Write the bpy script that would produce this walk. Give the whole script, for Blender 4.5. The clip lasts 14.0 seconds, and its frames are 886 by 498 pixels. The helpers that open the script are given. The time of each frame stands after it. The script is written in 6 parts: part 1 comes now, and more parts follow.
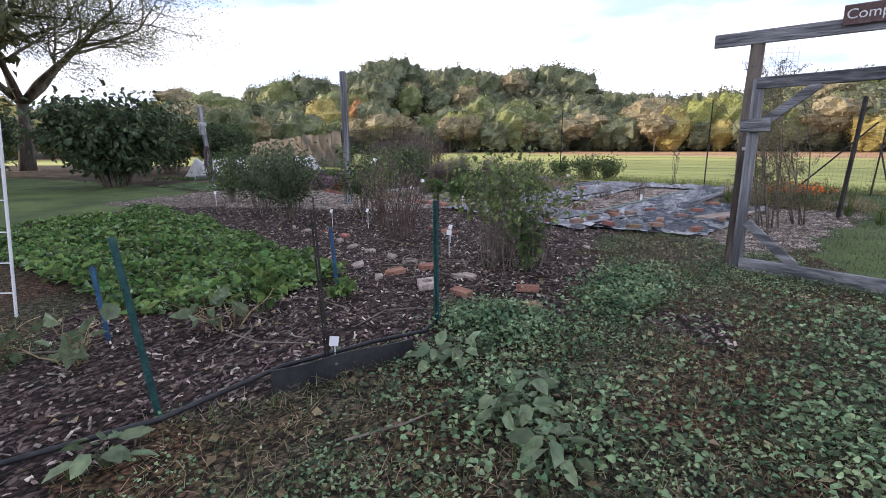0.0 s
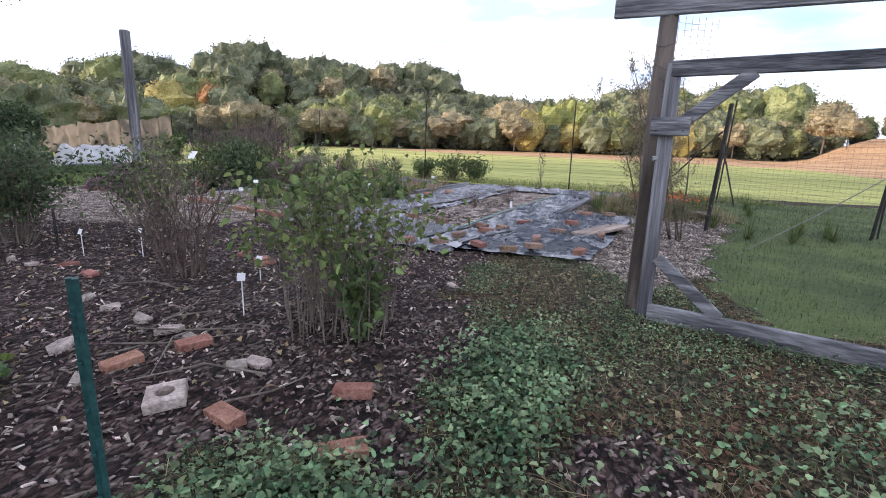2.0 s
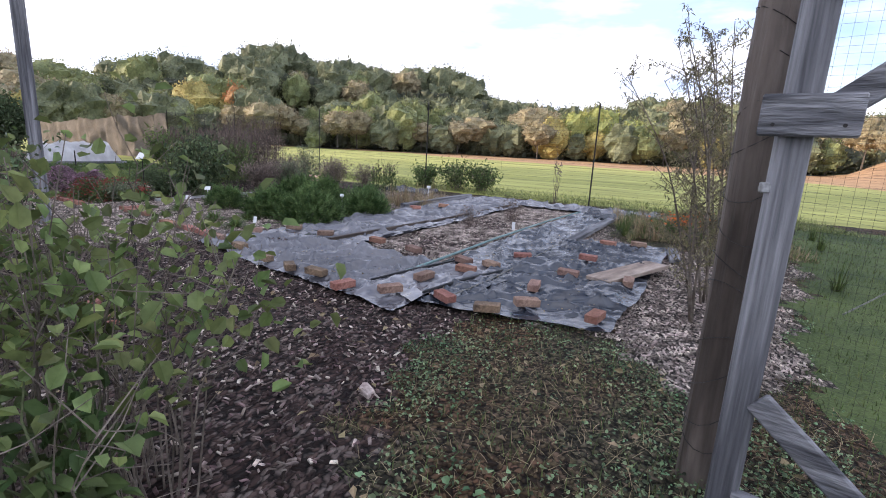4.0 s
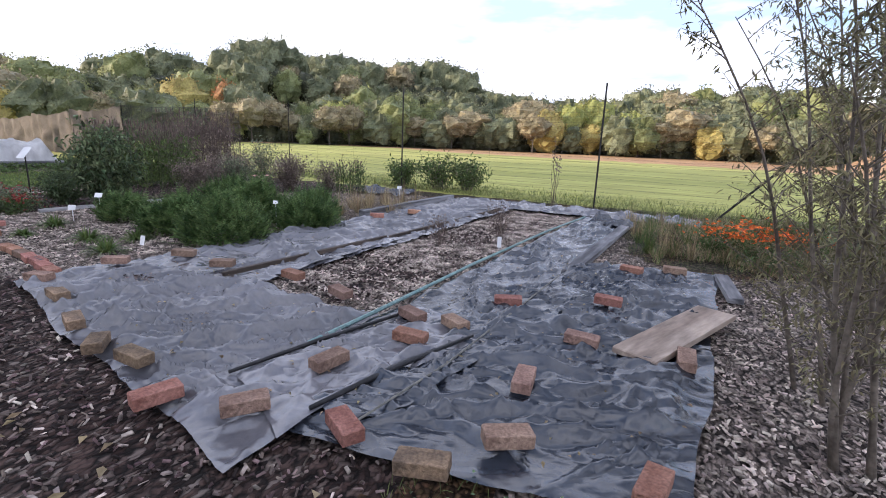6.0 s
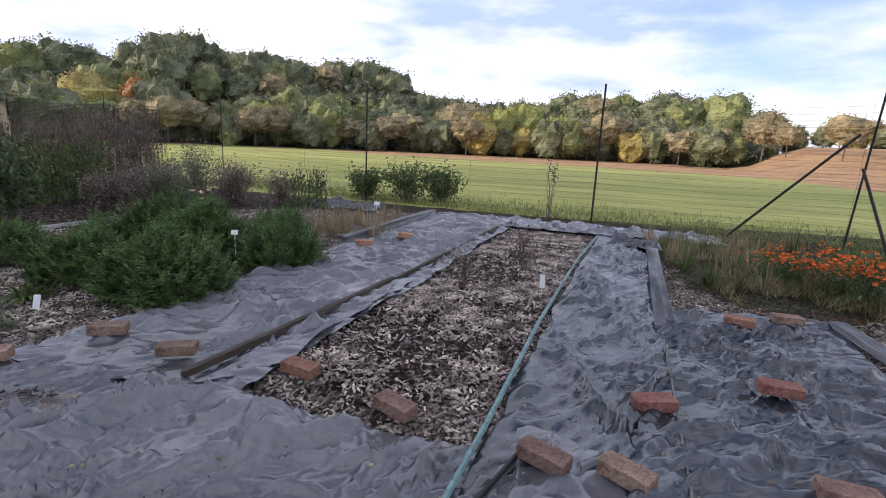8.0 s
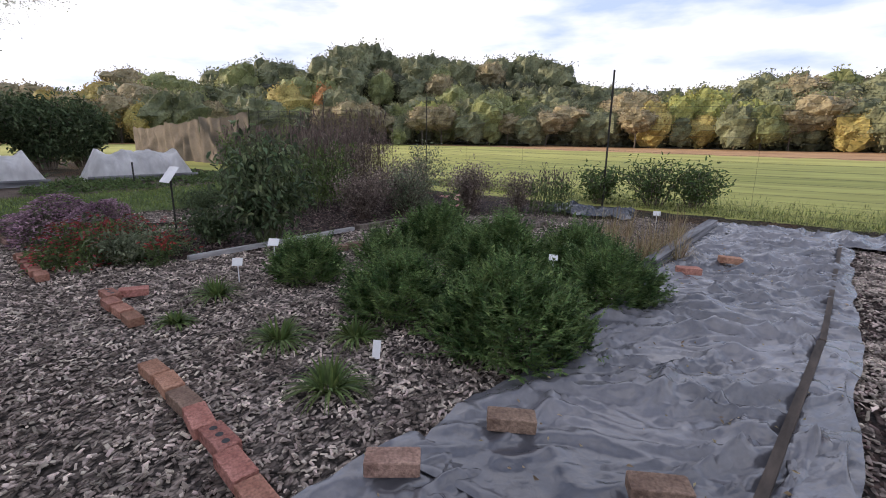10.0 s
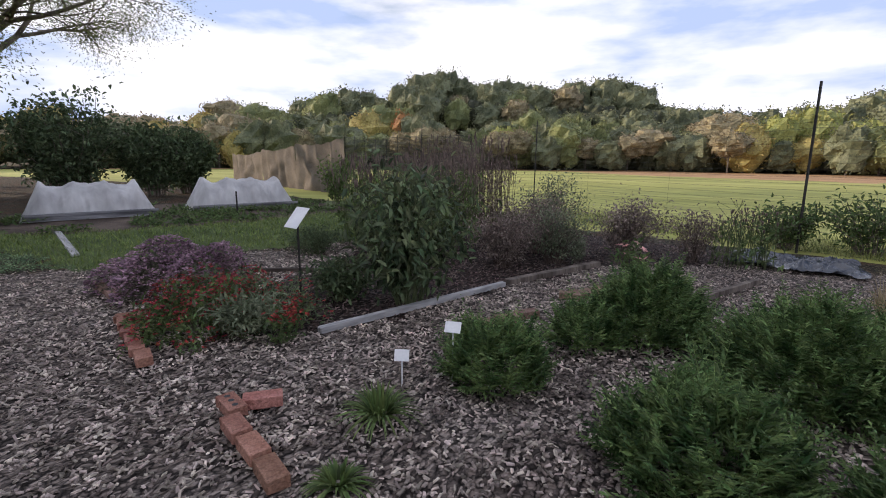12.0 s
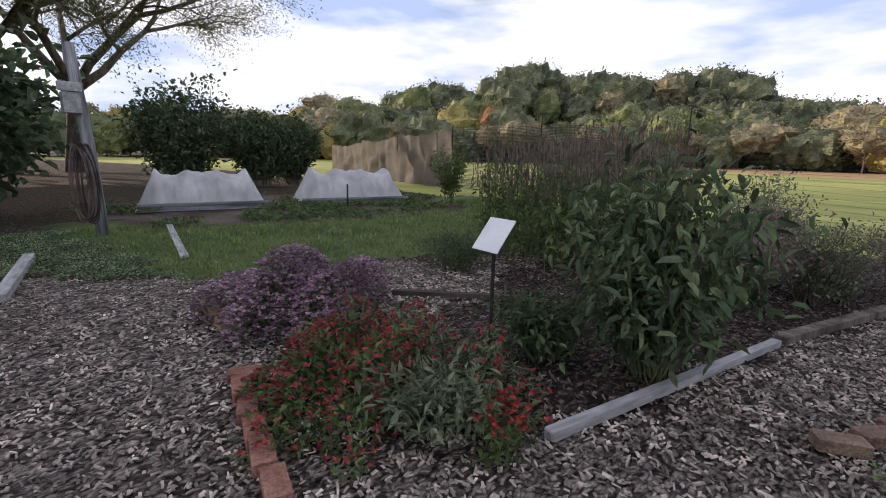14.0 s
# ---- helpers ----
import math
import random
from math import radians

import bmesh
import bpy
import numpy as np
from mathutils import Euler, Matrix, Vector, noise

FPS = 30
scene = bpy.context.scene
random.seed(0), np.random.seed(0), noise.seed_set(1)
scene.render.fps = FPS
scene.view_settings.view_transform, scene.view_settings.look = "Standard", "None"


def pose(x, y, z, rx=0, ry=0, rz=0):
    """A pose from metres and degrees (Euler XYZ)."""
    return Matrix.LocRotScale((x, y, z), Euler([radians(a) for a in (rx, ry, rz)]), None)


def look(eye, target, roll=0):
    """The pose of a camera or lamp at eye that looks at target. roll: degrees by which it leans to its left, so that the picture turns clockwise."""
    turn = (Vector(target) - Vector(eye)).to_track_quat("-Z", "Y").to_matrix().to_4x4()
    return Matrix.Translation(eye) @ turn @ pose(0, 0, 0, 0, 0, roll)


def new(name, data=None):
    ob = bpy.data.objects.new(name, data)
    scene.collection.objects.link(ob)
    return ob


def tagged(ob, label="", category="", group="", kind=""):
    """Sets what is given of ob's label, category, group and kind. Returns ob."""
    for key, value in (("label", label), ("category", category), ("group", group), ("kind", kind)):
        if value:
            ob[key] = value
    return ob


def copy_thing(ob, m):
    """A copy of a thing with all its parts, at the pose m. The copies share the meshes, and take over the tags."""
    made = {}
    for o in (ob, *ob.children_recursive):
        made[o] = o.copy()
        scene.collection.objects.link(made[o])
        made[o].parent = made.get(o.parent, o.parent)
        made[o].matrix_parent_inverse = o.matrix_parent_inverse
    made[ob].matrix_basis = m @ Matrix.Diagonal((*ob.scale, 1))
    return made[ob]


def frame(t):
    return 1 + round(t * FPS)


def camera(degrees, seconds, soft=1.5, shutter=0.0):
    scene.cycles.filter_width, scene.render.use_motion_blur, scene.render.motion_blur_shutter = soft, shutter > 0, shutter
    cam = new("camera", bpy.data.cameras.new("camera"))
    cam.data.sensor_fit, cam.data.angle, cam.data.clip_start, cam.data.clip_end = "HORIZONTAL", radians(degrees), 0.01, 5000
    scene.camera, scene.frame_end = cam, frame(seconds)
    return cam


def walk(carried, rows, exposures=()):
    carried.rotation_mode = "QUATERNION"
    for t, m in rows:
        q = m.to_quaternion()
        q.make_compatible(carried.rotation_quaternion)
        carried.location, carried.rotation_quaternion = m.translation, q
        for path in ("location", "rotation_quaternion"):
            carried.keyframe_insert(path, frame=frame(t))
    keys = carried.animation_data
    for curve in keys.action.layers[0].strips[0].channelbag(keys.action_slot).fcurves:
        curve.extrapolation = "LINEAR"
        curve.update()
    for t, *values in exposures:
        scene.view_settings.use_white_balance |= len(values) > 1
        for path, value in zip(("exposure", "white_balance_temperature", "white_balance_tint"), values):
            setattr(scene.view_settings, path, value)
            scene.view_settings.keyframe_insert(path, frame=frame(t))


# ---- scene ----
cam = camera(85.8, 14.0, soft=1.0)
PATH = [
    (0, (1.197, -0.392, 1.354), (0.226, 1.302, 0.919), -0.5),
    (0.5, (0.984, 0.113, 1.37), (0.138, 1.87, 0.929), 0.1),
    (1, (0.801, 0.59, 1.38), (0.132, 2.427, 0.956), 0.7),
    (1.5, (0.74, 1.077, 1.35), (0.189, 2.949, 0.913), 0.9),
    (2, (0.778, 1.559, 1.362), (0.301, 3.449, 0.914), 1.7),
    (2.5, (0.796, 2.071, 1.368), (0.396, 3.981, 0.928), 2.3),
    (3, (0.84, 2.583, 1.346), (0.45, 4.496, 0.91), 2.7),
    (3.5, (0.864, 3.071, 1.35), (0.382, 4.961, 0.906), 3.2),
    (3.7, (0.86, 3.284, 1.36), (0.319, 5.161, 0.93), 3.2),
    (5.8, (0.691, 5.546, 1.296), (0.099, 7.402, 0.846), 2.6),
    (6, (0.654, 5.703, 1.299), (0.109, 7.574, 0.849), 2.3),
    (6.5, (0.489, 6.079, 1.345), (0.148, 7.999, 0.901), 2.0),
    (7, (0.233, 6.453, 1.326), (0.059, 8.395, 0.881), 1.8),
    (7.5, (-0.159, 6.711, 1.331), (-0.328, 8.656, 0.896), 2.2),
    (8, (-0.614, 6.877, 1.338), (-0.889, 8.81, 0.907), 2.6),
    (8.5, (-1.108, 7.056, 1.334), (-1.562, 8.951, 0.881), 2.2),
    (9, (-1.648, 7.23, 1.281), (-2.287, 9.068, 0.819), 1.6),
    (9.2, (-1.843, 7.293, 1.278), (-2.535, 9.11, 0.812), 1.5),
    (11.3, (-3.6, 8.098, 1.374), (-4.668, 9.736, 0.953), 0.2),
    (11.5, (-3.775, 8.163, 1.356), (-4.863, 9.792, 0.952), 0.5),
    (12, (-4.215, 8.33, 1.364), (-5.342, 9.94, 0.991), 0.5),
    (12.5, (-4.664, 8.52, 1.346), (-5.854, 10.085, 0.98), 0.5),
    (13, (-5.102, 8.649, 1.359), (-6.366, 10.156, 0.996), 0.5),
    (13.5, (-5.529, 8.787, 1.328), (-6.849, 10.243, 0.959), 0.9),
    (14, (-6.023, 8.943, 1.295), (-7.401, 10.335, 0.893), 1.2),
]
walk(cam, [(t, look(eye, target, roll)) for t, eye, target, roll in PATH],
     exposures=[(t, e, k, 18) for t, e, k in ((0.0, 0.68, 5850), (1.0, 0.74, 5850), (2.0, 0.84, 5850), (3.5, 0.78, 5850), (6.0, 0.72, 5850), (7.0, 0.68, 5880), (7.5, 0.5, 5920), (8.2, 0.24, 5950), (9.2, 0.2, 6090), (11.3, 0.36, 6020), (12.0, 0.14, 6050), (12.6, 0.0, 6080), (14.0, 0.12, 6060))])

# ---------------------------------------------------------------- world and sun
SUN_AZ, SUN_EL = 114.0, 13.0          # degrees to the left of +y, degrees above the horizon


def make_world():
    w = bpy.data.worlds.new("sky")
    scene.world = w
    w.use_nodes = True
    nt = w.node_tree
    nt.nodes.clear()
    n, l = nt.nodes.new, nt.links.new
    out = n("ShaderNodeOutputWorld")
    sky = n("ShaderNodeTexSky")
    sky.sky_type, sky.sun_disc = "NISHITA", False
    sky.sun_elevation, sky.sun_rotation = radians(SUN_EL), radians(-SUN_AZ)
    sky.air_density, sky.dust_density = 1.0, 1.0
    b1 = n("ShaderNodeBackground")
    b1.inputs["Strength"].default_value = 0.15
    l(sky.outputs[0], b1.inputs["Color"])
    # broken clouds: a soft noise on the direction, flattened towards the horizon
    geo = n("ShaderNodeTexCoord")
    mp = n("ShaderNodeMapping")
    mp.inputs["Scale"].default_value = (1.0, 1.0, 3.6)
    mp.inputs["Location"].default_value = (0.35, 0.2, 0.1)
    l(geo.outputs["Generated"], mp.inputs["Vector"])
    no = n("ShaderNodeTexNoise")
    no.inputs["Scale"].default_value, no.inputs["Detail"].default_value = 1.9, 7.0
    no.inputs["Roughness"].default_value = 0.52
    l(mp.outputs[0], no.inputs["Vector"])
    ra = n("ShaderNodeValToRGB")
    ra.color_ramp.elements[0].position, ra.color_ramp.elements[1].position = 0.30, 0.46
    xyz = n("ShaderNodeSeparateXYZ")
    l(geo.outputs["Generated"], xyz.inputs[0])
    high = n("ShaderNodeMapRange")
    high.inputs["From Min"].default_value, high.inputs["From Max"].default_value = 0.35, 0.85
    high.inputs["To Min"].default_value, high.inputs["To Max"].default_value = 0.0, 0.09
    l(xyz.outputs["Z"], high.inputs["Value"])
    thin = n("ShaderNodeMath")
    thin.operation = "SUBTRACT"
    l(no.outputs["Fac"], thin.inputs[0])
    l(high.outputs[0], thin.inputs[1])
    l(thin.outputs[0], ra.inputs["Fac"])
    no2 = n("ShaderNodeTexNoise")
    no2.inputs["Scale"].default_value, no2.inputs["Detail"].default_value = 3.1, 6.0
    l(mp.outputs[0], no2.inputs["Vector"])
    rb = n("ShaderNodeValToRGB")
    rb.color_ramp.elements[0].position, rb.color_ramp.elements[1].position = 0.38, 0.56
    rb.color_ramp.elements[0].color = (0.45, 0.55, 0.74, 1)
    rb.color_ramp.elements[1].color = (1.0, 0.98, 0.95, 1)
    l(no2.outputs["Fac"], rb.inputs["Fac"])
    b2 = n("ShaderNodeBackground")
    b2.inputs["Strength"].default_value = 1.12
    l(rb.outputs[0], b2.inputs["Color"])
    mx = n("ShaderNodeMixShader")
    l(ra.outputs[0], mx.inputs[0])
    l(b1.outputs[0], mx.inputs[1])
    l(b2.outputs[0], mx.inputs[2])
    l(mx.outputs[0], out.inputs["Surface"])


make_world()
sun = new("sun", bpy.data.lights.new("sun", "SUN"))
sun.data.energy, sun.data.angle, sun.data.color = 4.5, radians(0.6), (1.0, 0.80, 0.56)
_a, _e = radians(SUN_AZ), radians(SUN_EL)
sun.matrix_world = look((-math.sin(_a) * math.cos(_e) * 100, math.cos(_a) * math.cos(_e) * 100, math.sin(_e) * 100), (0, 0, 0))

# ---------------------------------------------------------------- materials
R = np.random.RandomState(7)


def mk(name, c1, c2, scale=6.0, rough=0.85, bump=0.3, fine=None, metal=0.0, vary="", trans=0.0, c3=None, stretch=None, amount=0.0, spec=0.3, grain=0.28):
    """A surface of two mixed colours at two scales, with relief; vary: 'island' or 'object' random lightness; trans: light through leaves or cloth."""
    m = bpy.data.materials.new(name)
    m.use_nodes = True
    nt = m.node_tree
    n, l = nt.nodes.new, nt.links.new
    bs = nt.nodes["Principled BSDF"]
    out = nt.nodes["Material Output"]
    bs.inputs["Roughness"].default_value, bs.inputs["Metallic"].default_value = rough, metal
    bs.inputs["Specular IOR Level"].default_value = spec
    tc = n("ShaderNodeTexCoord")
    vec = tc.outputs["Object"]
    if stretch:
        mp = n("ShaderNodeMapping")
        mp.inputs["Scale"].default_value = stretch
        l(vec, mp.inputs["Vector"])
        vec = mp.outputs[0]
    a = n("ShaderNodeTexNoise")
    a.inputs["Scale"].default_value, a.inputs["Detail"].default_value = scale, 6.0
    l(vec, a.inputs["Vector"])
    b = n("ShaderNodeTexNoise")
    b.inputs["Scale"].default_value, b.inputs["Detail"].default_value = fine or scale * 7.3, 4.0
    l(vec, b.inputs["Vector"])
    ra = n("ShaderNodeValToRGB")
    ra.color_ramp.elements[0].position, ra.color_ramp.elements[1].position = 0.38, 0.62
    ra.color_ramp.elements[0].color, ra.color_ramp.elements[1].color = (*c1, 1), (*c2, 1)
    if c3:
        e = ra.color_ramp.elements.new(0.5)
        e.color = (*c3, 1)
    l(a.outputs["Fac"], ra.inputs["Fac"])
    mr = n("ShaderNodeMapRange")
    mr.inputs["From Min"].default_value, mr.inputs["From Max"].default_value = 0.3, 0.7
    mr.inputs["To Min"].default_value, mr.inputs["To Max"].default_value = 1 - grain, 1 + grain
    l(b.outputs["Fac"], mr.inputs["Value"])
    hs = n("ShaderNodeHueSaturation")
    l(ra.outputs[0], hs.inputs["Color"])
    val = mr.outputs[0]
    if vary:
        if vary == "island":
            ge = n("ShaderNodeNewGeometry")
            rnd = ge.outputs["Random Per Island"]
        else:
            rnd = n("ShaderNodeObjectInfo").outputs["Random"]
        m2 = n("ShaderNodeMapRange")
        m2.inputs["To Min"].default_value, m2.inputs["To Max"].default_value = 1 - amount, 1 + amount
        l(rnd, m2.inputs["Value"])
        mu = n("ShaderNodeMath")
        mu.operation = "MULTIPLY"
        l(val, mu.inputs[0])
        l(m2.outputs[0], mu.inputs[1])
        val = mu.outputs[0]
        m3 = n("ShaderNodeMapRange")
        m3.inputs["To Min"].default_value, m3.inputs["To Max"].default_value = 0.5 - 0.05 * amount, 0.5 + 0.05 * amount
        mo = n("ShaderNodeMath")
        mo.operation = "FRACT"
        ml = n("ShaderNodeMath")
        ml.operation = "MULTIPLY"
        ml.inputs[1].default_value = 13.7
        l(rnd, ml.inputs[0])
        l(ml.outputs[0], mo.inputs[0])
        l(mo.outputs[0], m3.inputs["Value"])
        l(m3.outputs[0], hs.inputs["Hue"])
    l(val, hs.inputs["Value"])
    l(hs.outputs[0], bs.inputs["Base Color"])
    if bump:
        bp = n("ShaderNodeBump")
        bp.inputs["Strength"].default_value, bp.inputs["Distance"].default_value = bump, 0.02
        l(b.outputs["Fac"], bp.inputs["Height"])
        l(bp.outputs[0], bs.inputs["Normal"])
    if trans:
        tr = n("ShaderNodeBsdfTranslucent")
        l(hs.outputs[0], tr.inputs["Color"])
        mx = n("ShaderNodeMixShader")
        mx.inputs[0].default_value = trans
        l(bs.outputs[0], mx.inputs[1])
        l(tr.outputs[0], mx.inputs[2])
        l(mx.outputs[0], out.inputs["Surface"])
    return m


def leafmat(name, c1, c2, amount=0.45, rough=0.6, trans=0.3, scale=3.0):
    return mk(name, c1, c2, scale, rough, 0.0, vary="island", trans=trans, amount=amount)


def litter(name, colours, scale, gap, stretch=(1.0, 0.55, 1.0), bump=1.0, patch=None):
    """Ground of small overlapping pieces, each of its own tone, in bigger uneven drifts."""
    m = bpy.data.materials.new(name)
    m.use_nodes = True
    nt = m.node_tree
    n, l = nt.nodes.new, nt.links.new
    bs = nt.nodes["Principled BSDF"]
    bs.inputs["Roughness"].default_value, bs.inputs["Specular IOR Level"].default_value = 0.95, 0.2
    tc = n("ShaderNodeTexCoord")
    wn = n("ShaderNodeTexNoise")
    wn.inputs["Scale"].default_value, wn.inputs["Detail"].default_value = scale * 0.35, 2.0
    l(tc.outputs["Object"], wn.inputs["Vector"])
    ad = n("ShaderNodeVectorMath")
    ad.operation = "MULTIPLY_ADD"
    ad.inputs[1].default_value = (3.0 / scale,) * 3
    l(wn.outputs["Color"], ad.inputs[0])
    l(tc.outputs["Object"], ad.inputs[2])
    mp = n("ShaderNodeMapping")
    mp.inputs["Scale"].default_value = stretch
    l(ad.outputs[0], mp.inputs["Vector"])
    vo = n("ShaderNodeTexVoronoi")
    vo.inputs["Scale"].default_value = scale
    l(mp.outputs[0], vo.inputs["Vector"])
    sp = n("ShaderNodeSeparateColor")
    l(vo.outputs["Color"], sp.inputs[0])
    ra = n("ShaderNodeValToRGB")
    el = ra.color_ramp.elements
    el[0].position, el[1].position = 0.1, 0.95
    el[0].color, el[1].color = (*colours[0], 1), (*colours[-1], 1)
    for k, c in enumerate(colours[1:-1]):
        e = el.new(0.1 + 0.85 * (k + 1) / (len(colours) - 1))
        e.color = (*c, 1)
    l(sp.outputs[0], ra.inputs["Fac"])
    # gap holds dark soil and the shade painted between the pieces
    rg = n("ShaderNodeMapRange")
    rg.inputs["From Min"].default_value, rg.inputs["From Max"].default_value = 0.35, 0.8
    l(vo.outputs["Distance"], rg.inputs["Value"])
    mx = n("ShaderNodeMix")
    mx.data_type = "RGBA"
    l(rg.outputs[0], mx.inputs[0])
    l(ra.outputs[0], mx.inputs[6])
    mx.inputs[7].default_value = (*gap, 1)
    big = n("ShaderNodeTexNoise")
    big.inputs["Scale"].default_value, big.inputs["Detail"].default_value = 1.1, 4.0
    l(tc.outputs["Object"], big.inputs["Vector"])
    mr = n("ShaderNodeMapRange")
    mr.inputs["From Min"].default_value, mr.inputs["From Max"].default_value = 0.42, 0.6
    l(big.outputs["Fac"], mr.inputs["Value"])
    m2 = n("ShaderNodeMix")
    m2.data_type = "RGBA"
    l(mr.outputs[0], m2.inputs[0])
    l(mx.outputs[2], m2.inputs[6])
    mul = n("ShaderNodeMix")
    mul.data_type, mul.blend_type = "RGBA", "MULTIPLY"
    mul.inputs[0].default_value = 1.0
    l(mx.outputs[2], mul.inputs[6])
    mul.inputs[7].default_value = (*(patch or (0.8, 0.8, 0.8)), 1)
    l(mul.outputs[2], m2.inputs[7])
    l(m2.outputs[2], bs.inputs["Base Color"])
    bp = n("ShaderNodeBump")
    bp.invert = True
    bp.inputs["Strength"].default_value, bp.inputs["Distance"].default_value = bump, 0.02
    l(vo.outputs["Distance"], bp.inputs["Height"])
    l(bp.outputs[0], bs.inputs["Normal"])
    return m


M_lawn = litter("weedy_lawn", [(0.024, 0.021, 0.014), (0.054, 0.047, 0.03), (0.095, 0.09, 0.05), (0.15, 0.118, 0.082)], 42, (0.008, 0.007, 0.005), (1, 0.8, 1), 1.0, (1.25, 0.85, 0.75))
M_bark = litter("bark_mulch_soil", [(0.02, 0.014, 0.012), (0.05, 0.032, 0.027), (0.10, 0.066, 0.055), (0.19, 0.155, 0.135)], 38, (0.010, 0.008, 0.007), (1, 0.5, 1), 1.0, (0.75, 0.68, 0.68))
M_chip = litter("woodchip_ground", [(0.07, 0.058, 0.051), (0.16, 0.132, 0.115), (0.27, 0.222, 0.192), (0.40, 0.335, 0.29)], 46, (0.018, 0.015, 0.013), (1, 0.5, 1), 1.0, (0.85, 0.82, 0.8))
M_soil = mk("bare_soil", (0.05, 0.036, 0.027), (0.12, 0.09, 0.07), 1.2, 0.95, 0.8, 30)
M_dust = mk("dusty_soil", (0.16, 0.14, 0.125), (0.30, 0.265, 0.24), 7.0, 0.95, 0.6, 60)
M_green = mk("mown_lawn", (0.042, 0.065, 0.02), (0.09, 0.12, 0.036), 0.8, 0.95, 0.6, 40)
M_field = mk("mown_field", (0.25, 0.265, 0.06), (0.38, 0.375, 0.105), 0.05, 0.95, 0.5, 0.9, stretch=(0.25, 1.6, 1))
M_tan = mk("dry_meadow", (0.30, 0.17, 0.08), (0.44, 0.27, 0.13), 0.12, 0.95, 0.5, 1.5)
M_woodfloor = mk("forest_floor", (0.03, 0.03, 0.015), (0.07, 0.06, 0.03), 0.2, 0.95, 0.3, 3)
M_grey_wood = mk("weathered_grey_wood", (0.08, 0.08, 0.088), (0.30, 0.298, 0.31), 14.0, 0.85, 0.8, 70, stretch=(1, 1, 0.05), vary="object", amount=0.12)
M_grey_board = mk("weathered_board", (0.08, 0.08, 0.088), (0.30, 0.298, 0.31), 14.0, 0.85, 0.8, 70, stretch=(0.05, 0.4, 1), vary="object", amount=0.12)
M_post = mk("rough_post_wood", (0.07, 0.056, 0.046), (0.20, 0.165, 0.14), 5.0, 0.9, 1.0, 30, stretch=(1, 1, 0.12))
M_plank = mk("bare_plank", (0.22, 0.165, 0.13), (0.40, 0.32, 0.26), 3.0, 0.8, 0.5, 24, stretch=(0.2, 1, 1))
M_darkboard = mk("dark_stained_board", (0.035, 0.028, 0.023), (0.11, 0.085, 0.07), 3.0, 0.85, 0.5, 24, stretch=(0.2, 1, 1))
M_paleboard = mk("pale_board", (0.28, 0.275, 0.275), (0.45, 0.44, 0.44), 3.0, 0.8, 0.5, 24, stretch=(0.2, 1, 1))
M_brick = mk("fired_brick", (0.26, 0.12, 0.085), (0.37, 0.19, 0.14), 9.0, 0.9, 0.7, 70, vary="object", amount=0.28)
M_brick_tan = mk("tan_brick", (0.20, 0.125, 0.095), (0.31, 0.205, 0.155), 9.0, 0.9, 0.7, 70, vary="object", amount=0.22)
M_brick_dark = mk("stained_brick", (0.13, 0.09, 0.065), (0.27, 0.18, 0.12), 9.0, 0.9, 0.7, 70, vary="object", amount=0.22)
M_stone = mk("pale_path_stone", (0.28, 0.23, 0.2), (0.46, 0.39, 0.34), 8.0, 0.9, 0.7, 50, vary="object", amount=0.25)
M_plastic = mk("black_plastic", (0.012, 0.012, 0.014), (0.03, 0.03, 0.033), 4, 0.5, 0.2)
M_metal = mk("dark_steel", (0.02, 0.02, 0.02), (0.05, 0.045, 0.04), 8, 0.55, 0.2, metal=0.3)
M_stake = mk("green_steel", (0.012, 0.05, 0.05), (0.025, 0.085, 0.08), 8, 0.5, 0.2, metal=0.2)
M_bluestake = mk("blue_painted_stake", (0.02, 0.06, 0.13), (0.04, 0.11, 0.2), 8, 0.5, 0.2)
M_white = mk("white_plastic", (0.74, 0.74, 0.75), (0.8, 0.8, 0.8), 10, 0.45, 0.0, grain=0.04)
M_wire = mk("galvanised_wire", (0.25, 0.25, 0.25), (0.4, 0.4, 0.4), 10, 0.5, 0.0, metal=0.6)
M_net = mk("black_netting", (0.02, 0.02, 0.02), (0.04, 0.04, 0.04), 10, 0.6, 0.0)
M_shade = mk("brown_shade_cloth", (0.125, 0.108, 0.09), (0.22, 0.19, 0.16), 1.2, 0.9, 0.3, 60, trans=0.35)
M_cover = mk("white_row_cover", (0.62, 0.61, 0.61), (0.86, 0.85, 0.85), 1.6, 0.8, 0.6, 7.0, trans=0.5, grain=0.12, stretch=(1.0, 1.0, 0.35))
M_teal = mk("teal_tape", (0.13, 0.22, 0.22), (0.2, 0.3, 0.29), 6, 0.6, 0.1)
M_sign = mk("brown_sign_board", (0.10, 0.06, 0.055), (0.14, 0.09, 0.085), 6, 0.7, 0.1)
M_bark_tree = mk("tree_bark", (0.07, 0.06, 0.05), (0.17, 0.145, 0.12), 3, 0.95, 1.0, 18, stretch=(1, 1, 0.2))
M_stem = mk("brown_stems", (0.11, 0.09, 0.072), (0.22, 0.185, 0.15), 6, 0.9, 0.2)
M_deadstem = mk("dead_stems", (0.08, 0.058, 0.05), (0.18, 0.135, 0.11), 6, 0.9, 0.2)
M_greenstem = mk("green_stems", (0.06, 0.08, 0.035), (0.13, 0.15, 0.07), 6, 0.8, 0.1)
M_rope = mk("old_rope", (0.12, 0.12, 0.11), (0.24, 0.23, 0.2), 30, 0.9, 0.3)
M_rubber = mk("rubber_hose", (0.05, 0.035, 0.03), (0.12, 0.08, 0.07), 6, 0.5, 0.1, vary="object", amount=0.5)

